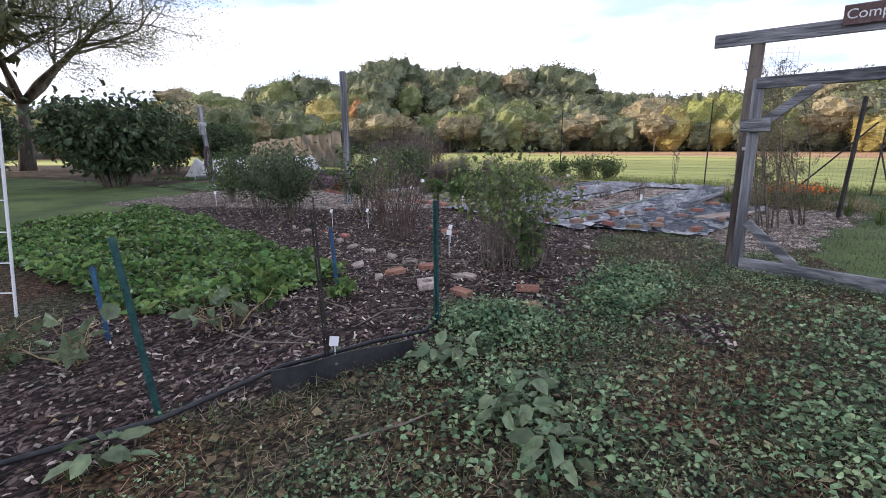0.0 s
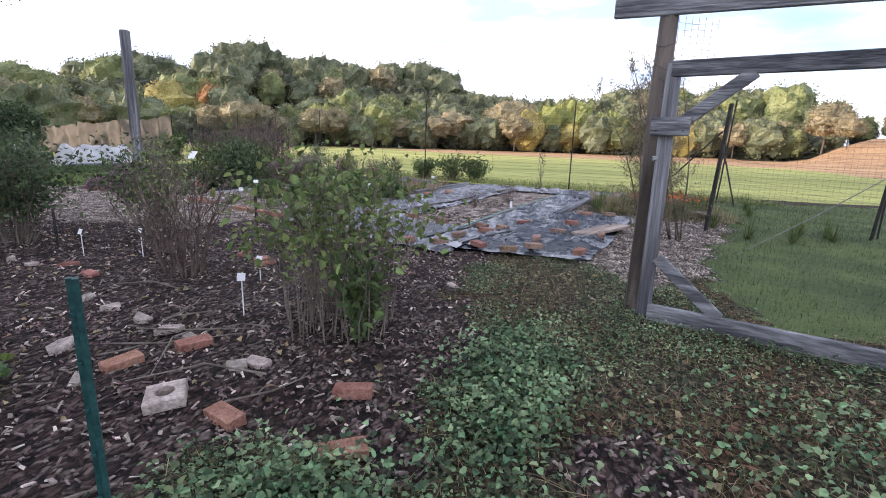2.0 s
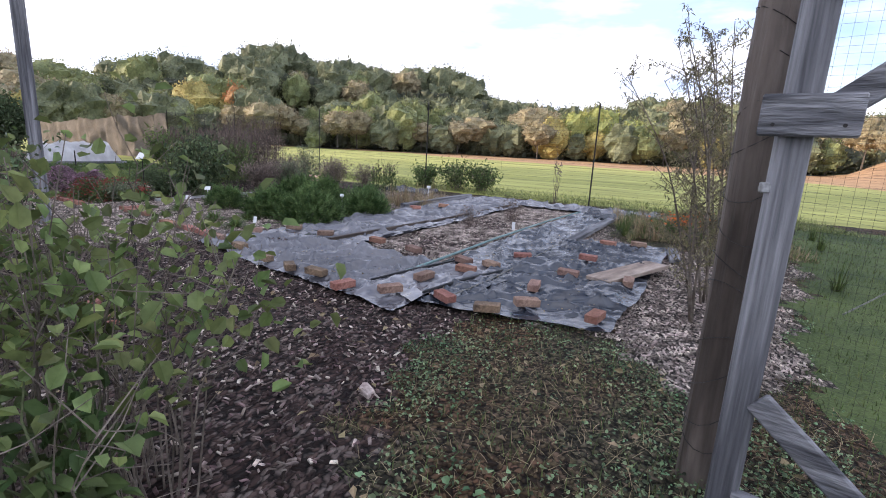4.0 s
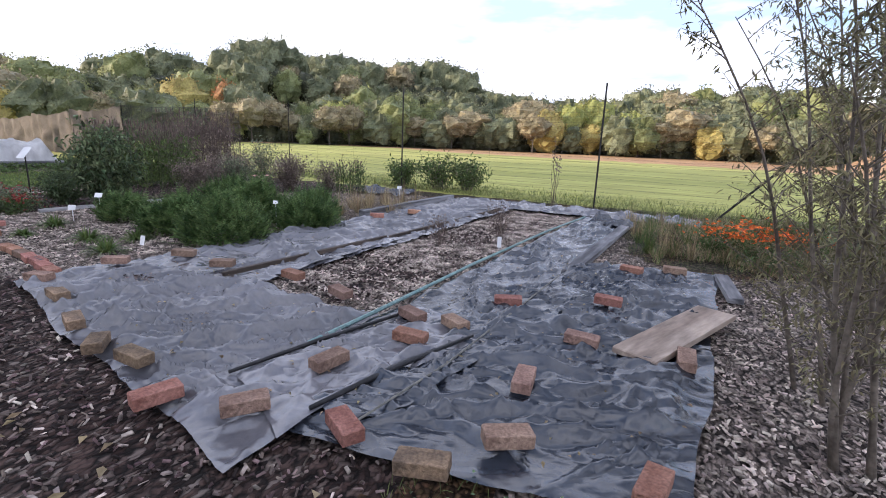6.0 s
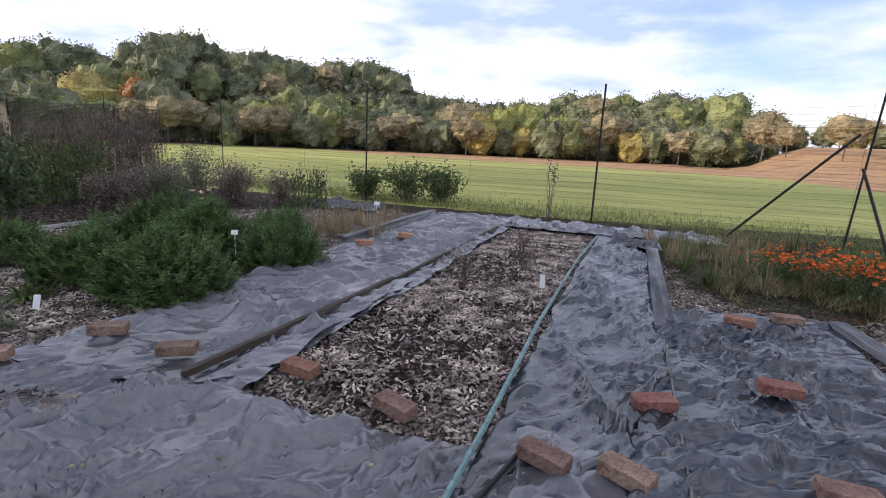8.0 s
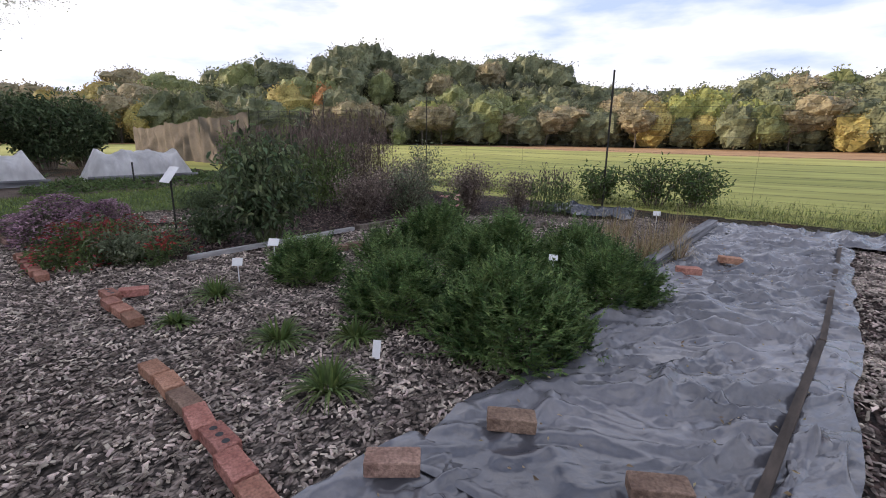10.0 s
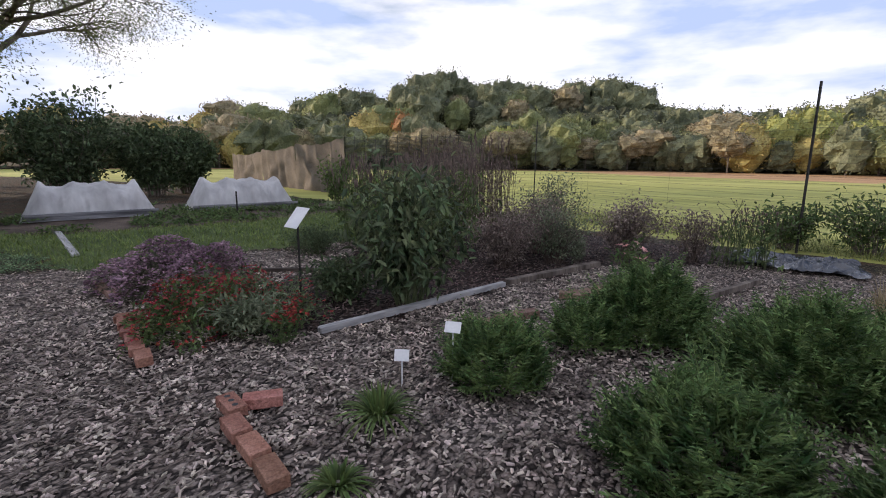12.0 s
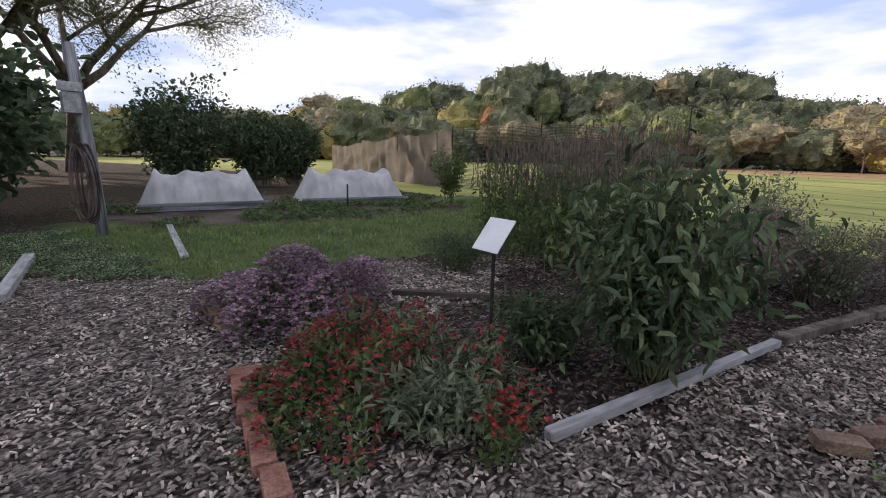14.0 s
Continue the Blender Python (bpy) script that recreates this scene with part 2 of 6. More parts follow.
L_ivy = leafmat("ground_ivy_leaf", (0.085, 0.14, 0.066), (0.21, 0.285, 0.15), 0.85, trans=0.2)
L_bright = leafmat("strawberry_leaf", (0.085, 0.155, 0.038), (0.165, 0.25, 0.075), 0.6)
L_dark = leafmat("dark_shrub_leaf", (0.06, 0.088, 0.042), (0.125, 0.165, 0.08))
L_hazel = leafmat("hazel_leaf", (0.05, 0.075, 0.036), (0.125, 0.165, 0.085), 0.6)
L_mid = leafmat("shrub_leaf", (0.07, 0.11, 0.035), (0.13, 0.18, 0.065))
L_grey = leafmat("grey_green_leaf", (0.12, 0.145, 0.085), (0.25, 0.28, 0.18))
L_fern = leafmat("feathery_leaf", (0.038, 0.078, 0.022), (0.19, 0.275, 0.095), scale=8.0)
L_currant = leafmat("currant_leaf", (0.105, 0.145, 0.045), (0.22, 0.265, 0.095), 0.5)
L_big = leafmat("broad_leaf", (0.065, 0.095, 0.045), (0.16, 0.2, 0.1), 0.7, rough=0.45)
L_fence = leafmat("fence_grass_blade", (0.14, 0.175, 0.05), (0.26, 0.28, 0.10))
L_comfrey = leafmat("broad_weed_leaf", (0.11, 0.15, 0.08), (0.21, 0.26, 0.15), 0.4)
L_aster = leafmat("aster_leaf", (0.085, 0.09, 0.055), (0.17, 0.165, 0.11), 0.6)
L_blade = leafmat("strap_leaf", (0.075, 0.115, 0.03), (0.15, 0.20, 0.065))
L_grass = leafmat("grass_blade", (0.06, 0.09, 0.025), (0.13, 0.16, 0.05))
# lighter copy of the grass colour, sunlight painted into the blades
L_lawn_lit = leafmat("sunlit_lawn_blade", (0.10, 0.145, 0.03), (0.20, 0.255, 0.07))
L_dry = leafmat("dry_grass", (0.24, 0.18, 0.10), (0.38, 0.30, 0.18))
L_brown = leafmat("withered_leaf", (0.16, 0.125, 0.105), (0.30, 0.24, 0.205))
L_red = leafmat("red_leaf", (0.20, 0.028, 0.03), (0.40, 0.06, 0.06))
L_purple = leafmat("purple_flower", (0.20, 0.115, 0.16), (0.43, 0.29, 0.35), 0.6)
L_pink = leafmat("pink_petal", (0.55, 0.28, 0.27), (0.7, 0.42, 0.40))
L_orange = leafmat("orange_petal", (0.6, 0.10, 0.025), (0.78, 0.19, 0.05))
L_walnut = leafmat("fine_tree_leaf", (0.09, 0.115, 0.04), (0.17, 0.19, 0.075), trans=0.15)
L_willow = leafmat("narrow_leaf", (0.15, 0.135, 0.07), (0.28, 0.25, 0.14))
# far crown colours, lightened to paint in the haze of distance
C_dark = leafmat("wood_crown_dark", (0.115, 0.128, 0.072), (0.24, 0.25, 0.14), 0.3, scale=0.22, trans=0.25)
C_green = leafmat("wood_crown_green", (0.16, 0.178, 0.075), (0.29, 0.305, 0.13), 0.3, scale=0.22, trans=0.25)
C_gold = leafmat("wood_crown_gold", (0.30, 0.24, 0.085), (0.46, 0.37, 0.14), 0.3, scale=0.22, trans=0.25)
C_orange = leafmat("wood_crown_orange", (0.30, 0.135, 0.055), (0.44, 0.22, 0.10), 0.22, scale=0.22, trans=0.25)
C_lime = leafmat("wood_crown_lime", (0.25, 0.265, 0.08), (0.38, 0.38, 0.13), 0.3, scale=0.22, trans=0.25)
C_tan = leafmat("wood_crown_tan", (0.21, 0.18, 0.11), (0.36, 0.30, 0.19), 0.3, scale=0.22, trans=0.25)
# undergrowth green darkened to hold the shade at the wood's foot
C_under_shade = leafmat("shaded_undergrowth_leaf", (0.035, 0.042, 0.022), (0.085, 0.09, 0.048), 0.25, scale=0.3, trans=0.1)
S_chip = mk("woodchip", (0.13, 0.104, 0.088), (0.54, 0.455, 0.39), 6, 0.9, 0.2, vary="island", amount=0.55)
S_bark = mk("bark_piece", (0.045, 0.03, 0.027), (0.19, 0.14, 0.125), 6, 0.95, 0.2, vary="island", amount=0.85)


def fabric(name, c1, c2):
    """Woven black plastic, dusty, with hard creases."""
    m = mk(name, c1, c2, 0.9, 0.3, 0.0, 30, spec=0.95, grain=0.1)
    nt = m.node_tree
    n, l = nt.nodes.new, nt.links.new
    bs = nt.nodes["Principled BSDF"]
    bs.inputs["IOR"].default_value = 1.5
    tc = n("ShaderNodeTexCoord")
    no = n("ShaderNodeTexNoise")
    no.inputs["Scale"].default_value, no.inputs["Detail"].default_value = 2.2, 5.0
    l(tc.outputs["Object"], no.inputs["Vector"])
    mr = n("ShaderNodeMapRange")
    mr.inputs["From Min"].default_value, mr.inputs["From Max"].default_value = 0.35, 0.65
    mr.inputs["To Min"].default_value, mr.inputs["To Max"].default_value = 0.13, 0.24
    l(no.outputs["Fac"], mr.inputs["Value"])
    l(mr.outputs[0], bs.inputs["Roughness"])
    # fine crinkles
    c = n("ShaderNodeTexNoise")
    c.inputs["Scale"].default_value, c.inputs["Detail"].default_value, c.inputs["Distortion"].default_value = 16.0, 4.0, 0.8
    l(tc.outputs["Object"], c.inputs["Vector"])
    b = n("ShaderNodeBump")
    b.inputs["Strength"].default_value, b.inputs["Distance"].default_value = 0.3, 0.012
    l(c.outputs["Fac"], b.inputs["Height"])
    l(b.outputs[0], bs.inputs["Normal"])
    return m


M_fabric = fabric("dusty_ground_fabric", (0.082, 0.082, 0.093), (0.155, 0.151, 0.165))
M_fabric_dark = fabric("dark_ground_fabric", (0.018, 0.022, 0.031), (0.042, 0.048, 0.062))


# ---------------------------------------------------------------- mesh tools
class Mesh:
    """Collects vertices and faces of one mesh."""

    def __init__(self):
        self.v, self.f, self.n = [], {3: [], 4: []}, 0

    def add(self, verts, faces):
        verts = np.asarray(verts, float).reshape(-1, 3)
        faces = np.asarray(faces, int)
        self.v.append(verts)
        self.f[faces.shape[1]].append(faces + self.n)
        self.n += len(verts)
        return self

    def box(self, m, sx, sy, sz, chamfer=0.0):
        """A box about the origin of m, with its upright edges cut when chamfer is given."""
        c = min(chamfer, sx / 3, sy / 3)
        x, y, z = sx / 2, sy / 2, sz / 2
        ring = [(-x + c, -y), (x - c, -y), (x, -y + c), (x, y - c), (x - c, y), (-x + c, y), (-x, y - c), (-x, -y + c)] if c else [(-x, -y), (x, -y), (x, y), (-x, y)]
        k = len(ring)
        cz = c * 0.7
        rows = [(-z, 1 - c / x if c else 1), (-z + cz, 1), (z - cz, 1), (z, 1 - c / x if c else 1)] if c else [(-z, 1), (z, 1)]
        vs = [m @ Vector((a * s, b * s, h)) for h, s in rows for a, b in ring]
        q = [(r * k + i, r * k + (i + 1) % k, (r + 1) * k + (i + 1) % k, (r + 1) * k + i) for r in range(len(rows) - 1) for i in range(k)]
        t = (len(rows) - 1) * k
        cap = [(t, t + i, t + i + 1) for i in range(1, k - 1)] + [(0, i + 1, i) for i in range(1, k - 1)]
        n0 = self.n
        self.add(vs, q)
        self.f[3].append(np.asarray(cap) + n0)
        return self

    def tube(self, pts, rad, sides=5):
        pts = np.asarray(pts, float)
        rad = np.broadcast_to(np.asarray(rad, float), (len(pts),))
        d = np.gradient(pts, axis=0)
        d /= np.linalg.norm(d, axis=1, keepdims=True) + 1e-9
        ref = np.where(np.abs(d[:, 2:3]) > 0.9, np.array([[1.0, 0, 0]]), np.array([[0, 0, 1.0]]))
        u = np.cross(d, ref)
        u /= np.linalg.norm(u, axis=1, keepdims=True) + 1e-9
        w = np.cross(d, u)
        a = np.arange(sides) * 2 * np.pi / sides
        vs = pts[:, None] + rad[:, None, None] * (np.cos(a)[None, :, None] * u[:, None] + np.sin(a)[None, :, None] * w[:, None])
        i = np.arange(sides)
        j = (i + 1) % sides
        q = np.concatenate([np.stack([r * sides + i, r * sides + j, (r + 1) * sides + j, (r + 1) * sides + i], 1) for r in range(len(pts) - 1)])
        n0 = self.n
        self.add(vs.reshape(-1, 3), q)
        e = (len(pts) - 1) * sides
        cap = [(e, e + k, e + k + 1) for k in range(1, sides - 1)] + [(0, k + 1, k) for k in range(1, sides - 1)]
        self.f[3].append(np.asarray(cap) + n0)
        return self

    def leaves(self, p, direction, length, width, fold=0.25, broad=False):
        """One folded leaf at each point p, along direction: a narrow one of four corners, or a broad one of six."""
        p, d = np.asarray(p, float), np.asarray(direction, float)
        k = len(p)
        d = d / (np.linalg.norm(d, axis=1, keepdims=True) + 1e-9)
        s = np.cross(d, R.normal(size=(k, 3)) * 0.5 + np.array([0, 0, 1.0]))
        s /= np.linalg.norm(s, axis=1, keepdims=True) + 1e-9
        nn = np.cross(s, d)
        length, width = np.broadcast_to(length, (k,))[:, None], np.broadcast_to(width, (k,))[:, None]
        if broad:
            up = nn * width * fold
            lo, hi, tip = p + d * length * 0.2, p + d * length * 0.66 - nn * length * 0.03, p + d * length - nn * length * 0.14
            vs = np.stack([p, lo - s * width * 0.44 + up, hi - s * width * 0.42 + up, tip, hi + s * width * 0.42 + up, lo + s * width * 0.44 + up], 1)
            o = (np.arange(k) * 6)[:, None]
            self.add(vs.reshape(-1, 3), np.concatenate([o + np.array([[0, 1, 2, 3]]), o + np.array([[0, 3, 4, 5]])]))
            return self
        mid = p + d * length * 0.45
        vs = np.stack([p, mid - s * width / 2 + nn * width * fold, p + d * length - nn * length * 0.12, mid + s * width / 2 + nn * width * fold], 1)
        self.add(vs.reshape(-1, 3), np.arange(k * 4).reshape(-1, 4))
        return self

    def blades(self, base, tip, bend, width, seg=3):
        """Tapered arching blades from base to tip, bending down by bend at the tip."""
        base, tip = np.asarray(base, float), np.asarray(tip, float)
        k = len(base)
        d = tip - base
        s = np.cross(d, np.array([0, 0, 1.0])) + R.normal(size=(k, 3)) * 1e-3
        s[:, 2] = 0
        s /= np.linalg.norm(s, axis=1, keepdims=True) + 1e-9
        width, bend = np.broadcast_to(width, (k,))[:, None], np.broadcast_to(bend, (k,))[:, None]
        rows = []
        for i in range(seg + 1):
            t = i / seg
            c = base + d * t
            c = c + np.array([0, 0, 1.0]) * bend * (1.2 * t - 1.2 * t * t * 1.8)
            w = width * (1 - 0.92 * t ** 1.5) / 2
            rows += [c - s * w, c + s * w]
        vs = np.stack(rows, 1)
        o = (np.arange(k) * 2 * (seg + 1))[:, None]
        q = np.concatenate([o + np.array([[2 * i, 2 * i + 1, 2 * i + 3, 2 * i + 2]]) for i in range(seg)])
        self.add(vs.reshape(-1, 3), q)
        return self

    def chips(self, p, length, width, thick, tilt=0.35):
        """Flat slivers lying at p, turned and tilted at random."""
        p = np.asarray(p, float)
        k = len(p)
        a = R.uniform(0, 2 * np.pi, k)
        u = np.stack([np.cos(a), np.sin(a), R.normal(0, tilt, k)], 1)
        w = np.stack([-np.sin(a), np.cos(a), R.normal(0, tilt, k)], 1)
        up = np.cross(u, w)
        u, w, up = [q / np.linalg.norm(q, axis=1, keepdims=True) for q in (u, w, up)]
        length, width, thick = [np.broadcast_to(q, (k,))[:, None] for q in (length, width, thick)]
        vs = []
        for h, s in ((0, 1.0), (1, 0.85)):
            for x, y in ((-1, -0.7), (1, -1), (0.8, 1), (-1, 0.9)):
                vs.append(p + u * length * x * s / 2 + w * width * y * s / 2 + up * thick * h)
        vs = np.stack(vs, 1)
        o = (np.arange(k) * 8)[:, None]
        q = np.concatenate([o + np.array([t]) for t in ((4, 5, 6, 7), (0, 1, 5, 4), (1, 2, 6, 5), (2, 3, 7, 6), (3, 0, 4, 7))])
        self.add(vs.reshape(-1, 3), q)
        return self

    def grid(self, pts):
        """A sheet from an array of rows x columns x 3."""
        pts = np.asarray(pts, float)
        a, b = pts.shape[:2]
        i = np.arange(a * b).reshape(a, b)
        q = np.stack([i[:-1, :-1], i[:-1, 1:], i[1:, 1:], i[1:, :-1]], -1).reshape(-1, 4)
        self.add(pts.reshape(-1, 3), q)
        return self

    def data(self, name, smooth=False):
        me = bpy.data.meshes.new(name)
        v = np.concatenate(self.v)
        f3 = np.concatenate(self.f[3]) if self.f[3] else np.zeros((0, 3), int)
        f4 = np.concatenate(self.f[4]) if self.f[4] else np.zeros((0, 4), int)
        me.vertices.add(len(v))
        me.vertices.foreach_set("co", v.ravel().astype(np.float32))
        loops = np.concatenate([f4.ravel(), f3.ravel()])
        me.loops.add(len(loops))
        me.loops.foreach_set("vertex_index", loops.astype(np.int32))
        me.polygons.add(len(f4) + len(f3))
        start = np.concatenate([np.arange(len(f4)) * 4, len(f4) * 4 + np.arange(len(f3)) * 3])
        me.polygons.foreach_set("loop_start", start.astype(np.int32))
        me.polygons.foreach_set("use_smooth", np.full(len(start), smooth))
        me.update(calc_edges=True)
        me.validate()
        return me


def part(name, mesh, material, parent=None, label="", smooth=False):
    ob = new(name, mesh.data(name, smooth))
    ob.data.materials.append(material)
    if parent is not None:
        ob.parent = parent
    return tagged(ob, label)


def thing(name, label, category, x=0, y=0, z=0, rz=0, group="", kind=""):
    ob = new(name)
    ob.matrix_basis = pose(x, y, z, 0, 0, rz)
    return tagged(ob, label, category, group, kind)


def single(name, mesh, mat, label, category, group="", kind="", smooth=False):
    return tagged(part(name, mesh, mat, None, smooth=smooth), label, category, group, kind)


def nz(x, y, s=1.0, seed=0.0):
    return noise.noise((x * s + seed, y * s - seed * 0.7, seed))


def ball(k, rx, ry, h, shell=0.5):
    """k random points in the upper part of an ellipsoid, mostly near its skin."""
    d = R.normal(size=(k, 3))
    d[:, 2] = np.abs(d[:, 2]) * 0.9
    d /= np.linalg.norm(d, axis=1, keepdims=True)
    r = R.uniform(shell, 1, k) ** 0.6
    return d * r[:, None] * np.array([rx, ry, h]), d


# ---------------------------------------------------------------- lie of the land
SKY_AZ = [-180, -60, -36, -26, -24, -18, -11, -5, 2, 7, 9.5, 15, 23, 30, 37, 41, 48, 53, 59, 67, 79, 95, 180]
SKY_EL = [1.5, 2.5, 3.0, 2.4, 5.0, 6.5, 6.3, 5.8, 5.0, 5.2, 5.8, 8.2, 8.5, 8.6, 9.0, 7.6, 7.3, 6.2, 5.6, 3.7, 2.8, 2.5, 1.5]


def smooth01(t):
    t = np.clip(t, 0, 1)
    return t * t * (3 - 2 * t)


def gz(x, y):
    x, y = np.asarray(x, float), np.asarray(y, float)
    d = np.hypot(x, y - 6)
    az = np.degrees(np.arctan2(-x, y - 6))
    z = -1.9 * smooth01((d - 13) / 140)
    right = smooth01((-22 - az) / 6) * smooth01((az + 80) / 20)
    z = z + right * 7.0 * smooth01((d - 60) / 120)
    el = np.interp(az, SKY_AZ, SKY_EL)
    top = np.maximum(238 * np.tan(np.radians(el)) - 17.5, -1.0)
    z = z + (top + 1.9) * smooth01((d - 158) / 82) * (1 - right) + right * (top - 5.1) * smooth01((d - 180) / 70)
    return z


def inside(poly, x, y):
    x, y = np.asarray(x, float), np.asarray(y, float)
    r = np.zeros(np.broadcast(x, y).shape, bool)
    for (x0, y0), (x1, y1) in zip(poly, poly[1:] + poly[:1]):
        c = ((y0 > y) != (y1 > y)) & (x < (x1 - x0) * (y - y0) / ((y1 - y0) or 1e-9) + x0)
        r ^= c
    return r


# zones of the garden, later ones lie over earlier ones
LAWN, BARK, CHIP, SOIL, GREEN, FIELD, TAN, WOODS = range(8)
ZONES = [
    (GREEN, [(-30, -6), (-9.0, -3), (-9.2, 2.0), (-9.8, 5.4), (-12.0, 8.2), (-17, 9.2), (-30, 9)]),
    (GREEN, [(-16, 9.8), (-10.9, 10.4), (-10.4, 13.2), (-9.5, 15.0), (-8.4, 19.0), (-16, 20.0)]),
    (SOIL, [(-19, 10.4), (-14.6, 10.9), (-13.6, 14.0), (-13.4, 17.6), (-19, 19)]),
    (CHIP, [(-11.6, 5.4), (1.2, 6.2), (2.3, 6.9), (2.7, 8.6), (3.4, 10.2), (3.8, 11.6), (1.4, 11.2), (1.0, 15.2), (-2.2, 16.0), (-8.2, 16.6), (-9.9, 14.2), (-10.4, 12.4), (-10.8, 10.6), (-12.0, 9.4)]),
    (GREEN, [(2.4, 5.6), (9, 5), (9, 16), (4.2, 15), (3.9, 11.7), (3.5, 10.2), (2.8, 8.6), (2.3, 6.9)]),
    (BARK, [(-9.5, 5.8), (-7.2, 4.9), (-1.3, -0.6), (-1.0, 0.7), (-0.95, 1.4), (-0.5, 2.2), (-0.7, 3.1), (0.15, 3.2), (0.25, 4.4), (0.1, 5.6), (-0.6, 6.5), (-1.6, 7.2), (-3.2, 7.7), (-5.5, 7.4)]),
]
ZONES += [
    (LAWN, [(-9.5, 5.8), (-8.6, 2.0), (-2.8, 1.5), (-2.1, 2.3), (-2.1, 3.3), (-6.8, 4.8)]),
    (BARK, [(-3.9, 8.4), (-4.7, 7.5), (-2.2, 6.2), (-0.3, 5.6), (-0.1, 6.5), (0.0, 7.6), (-0.6, 7.6), (-2.0, 8.2)]),
    (LAWN, [(-0.2, 5.5), (1.35, 5.6), (1.4, 6.6), (1.15, 7.3), (0.0, 7.45)]),
    (BARK, [(-1.98, 9.45), (-1.25, 9.0), (-0.74, 9.15), (0.74, 14.4), (-0.67, 14.9)]),
    (BARK, [(-8.2, 10.2), (-7.1, 10.7), (-6.6, 12.9), (-6.0, 14.6), (-3.6, 16.6), (-8.4, 17.2), (-9.2, 13.6)]),
    (BARK, [(0.95, 3.2), (1.3, 3.05), (1.55, 3.4), (1.25, 3.75), (0.95, 3.6)]),
    (LAWN, [(1.5, 11.2), (3.6, 11.3), (4.2, 13.0), (2.8, 15.0), (1.6, 14.9)]),
]


def zone(x, y):
    x, y = np.asarray(x, float), np.asarray(y, float)
    jx = x + 0.10 * np.sin(y * 5.1 + x * 2.3) + 0.06 * np.sin(y * 13.7 - x * 9.1)
    jy = y + 0.10 * np.sin(x * 4.7 - y * 1.9) + 0.06 * np.sin(x * 15.1 + y * 7.7)
    z = np.full(x.shape, LAWN)
    d = np.hypot(x, y - 6)
    az = np.degrees(np.arctan2(-x, y - 6))
    far = (y > 16.6 - 0.25 * np.clip(x, -30, 5) * (x < 0) * 0.6) & (d > 10)
    z[far] = FIELD
    edge = np.interp(az, [-90, -38, -31, -26, -19, -5, 5, 14, 18, 22], [30, 30, 34, 46, 52, 58, 64, 80, 105, 150]) + 2 * np.sin(az * 1.3)
    z[(d > edge) & (y > 0)] = TAN
    right = (az < -24) & (az > -70)
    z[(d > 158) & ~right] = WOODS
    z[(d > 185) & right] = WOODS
    for k, poly in ZONES:
        z[inside(poly, jx, jy)] = k
    return z


def build_ground():
    def lines(lo, hi, step, far):
        near = list(np.arange(lo, hi, step))
        k, s, a, b = [], step, near[0], near[-1]
        while a > -far:
            s *= 1.11
            a -= min(s, 30)
            b += min(s, 30)
            k.append((a, b))
        return np.array([p[0] for p in reversed(k)] + near + [p[1] for p in k])
    xs, ys = lines(-19, 6, 0.12, 700), lines(-2.5, 18.5, 0.12, 700)
    X, Y = np.meshgrid(xs, ys)
    Z = gz(X, Y)
    near = np.hypot(X + 4, Y - 8) < 22
    for i, j in zip(*np.nonzero(near)):
        Z[i, j] += 0.018 * nz(X[i, j], Y[i, j], 1.3) + 0.010 * nz(X[i, j], Y[i, j], 4.0, 3.1) - 0.012
    m = Mesh().grid(np.stack([X, Y, Z], -1))
    me = m.data("ground", True)
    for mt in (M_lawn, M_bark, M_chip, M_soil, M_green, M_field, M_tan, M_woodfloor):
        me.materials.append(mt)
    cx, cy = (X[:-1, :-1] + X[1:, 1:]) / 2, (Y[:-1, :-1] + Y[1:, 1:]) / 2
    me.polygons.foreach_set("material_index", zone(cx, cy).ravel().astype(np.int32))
    me.update()
    tagged(new("ground", me), "garden soil, mulch and lawn running into a mown field and wooded hills", "ground", kind="structure")


build_ground()


# ---------------------------------------------------------------- woods and trees
def crown(count, rx, rz, size, m=None, at=(0, 0, 0)):
    """An uneven rounded crown: a lumpy leafy body, with many leaf sprays standing off it."""
    m = m or Mesh()
    seed = R.uniform(0, 50)

    def swell(d):
        return np.array([1.0 + 0.42 * noise.noise(Vector(q) * 1.7 + Vector((seed, 0, 0))) + 0.3 * noise.noise(Vector(q) * 4.2 + Vector((0, seed, 0))) for q in d])
    a, b = np.meshgrid(np.arange(17) * 2 * np.pi / 16, np.linspace(-1.57, 1.57, 11))
    d = np.stack([np.cos(a) * np.cos(b), np.sin(a) * np.cos(b), np.sin(b)], -1)
    r = swell(d[:, :16].reshape(-1, 3)).reshape(11, 16)
    r = np.concatenate([r, r[:, :1]], 1)[:, :, None]
    m.grid(d * r * np.array([rx, rx, rz]) * 0.84 + np.array(at))
    d = R.normal(size=(count, 3))
    d[:, 2] = np.where(d[:, 2] < 0, d[:, 2] * 0.7, d[:, 2])
    d /= np.linalg.norm(d, axis=1, keepdims=True)
    p = d * (swell(d) * R.uniform(0.82, 1.06, count))[:, None] * np.array([rx, rx, rz]) * 0.9 + np.array(at)
    m.leaves(p, d * 0.6 + R.normal(size=(count, 3)) * 0.8, R.uniform(0.5, 1.3, count) * size, R.uniform(0.4, 0.9, count) * size)
    return m


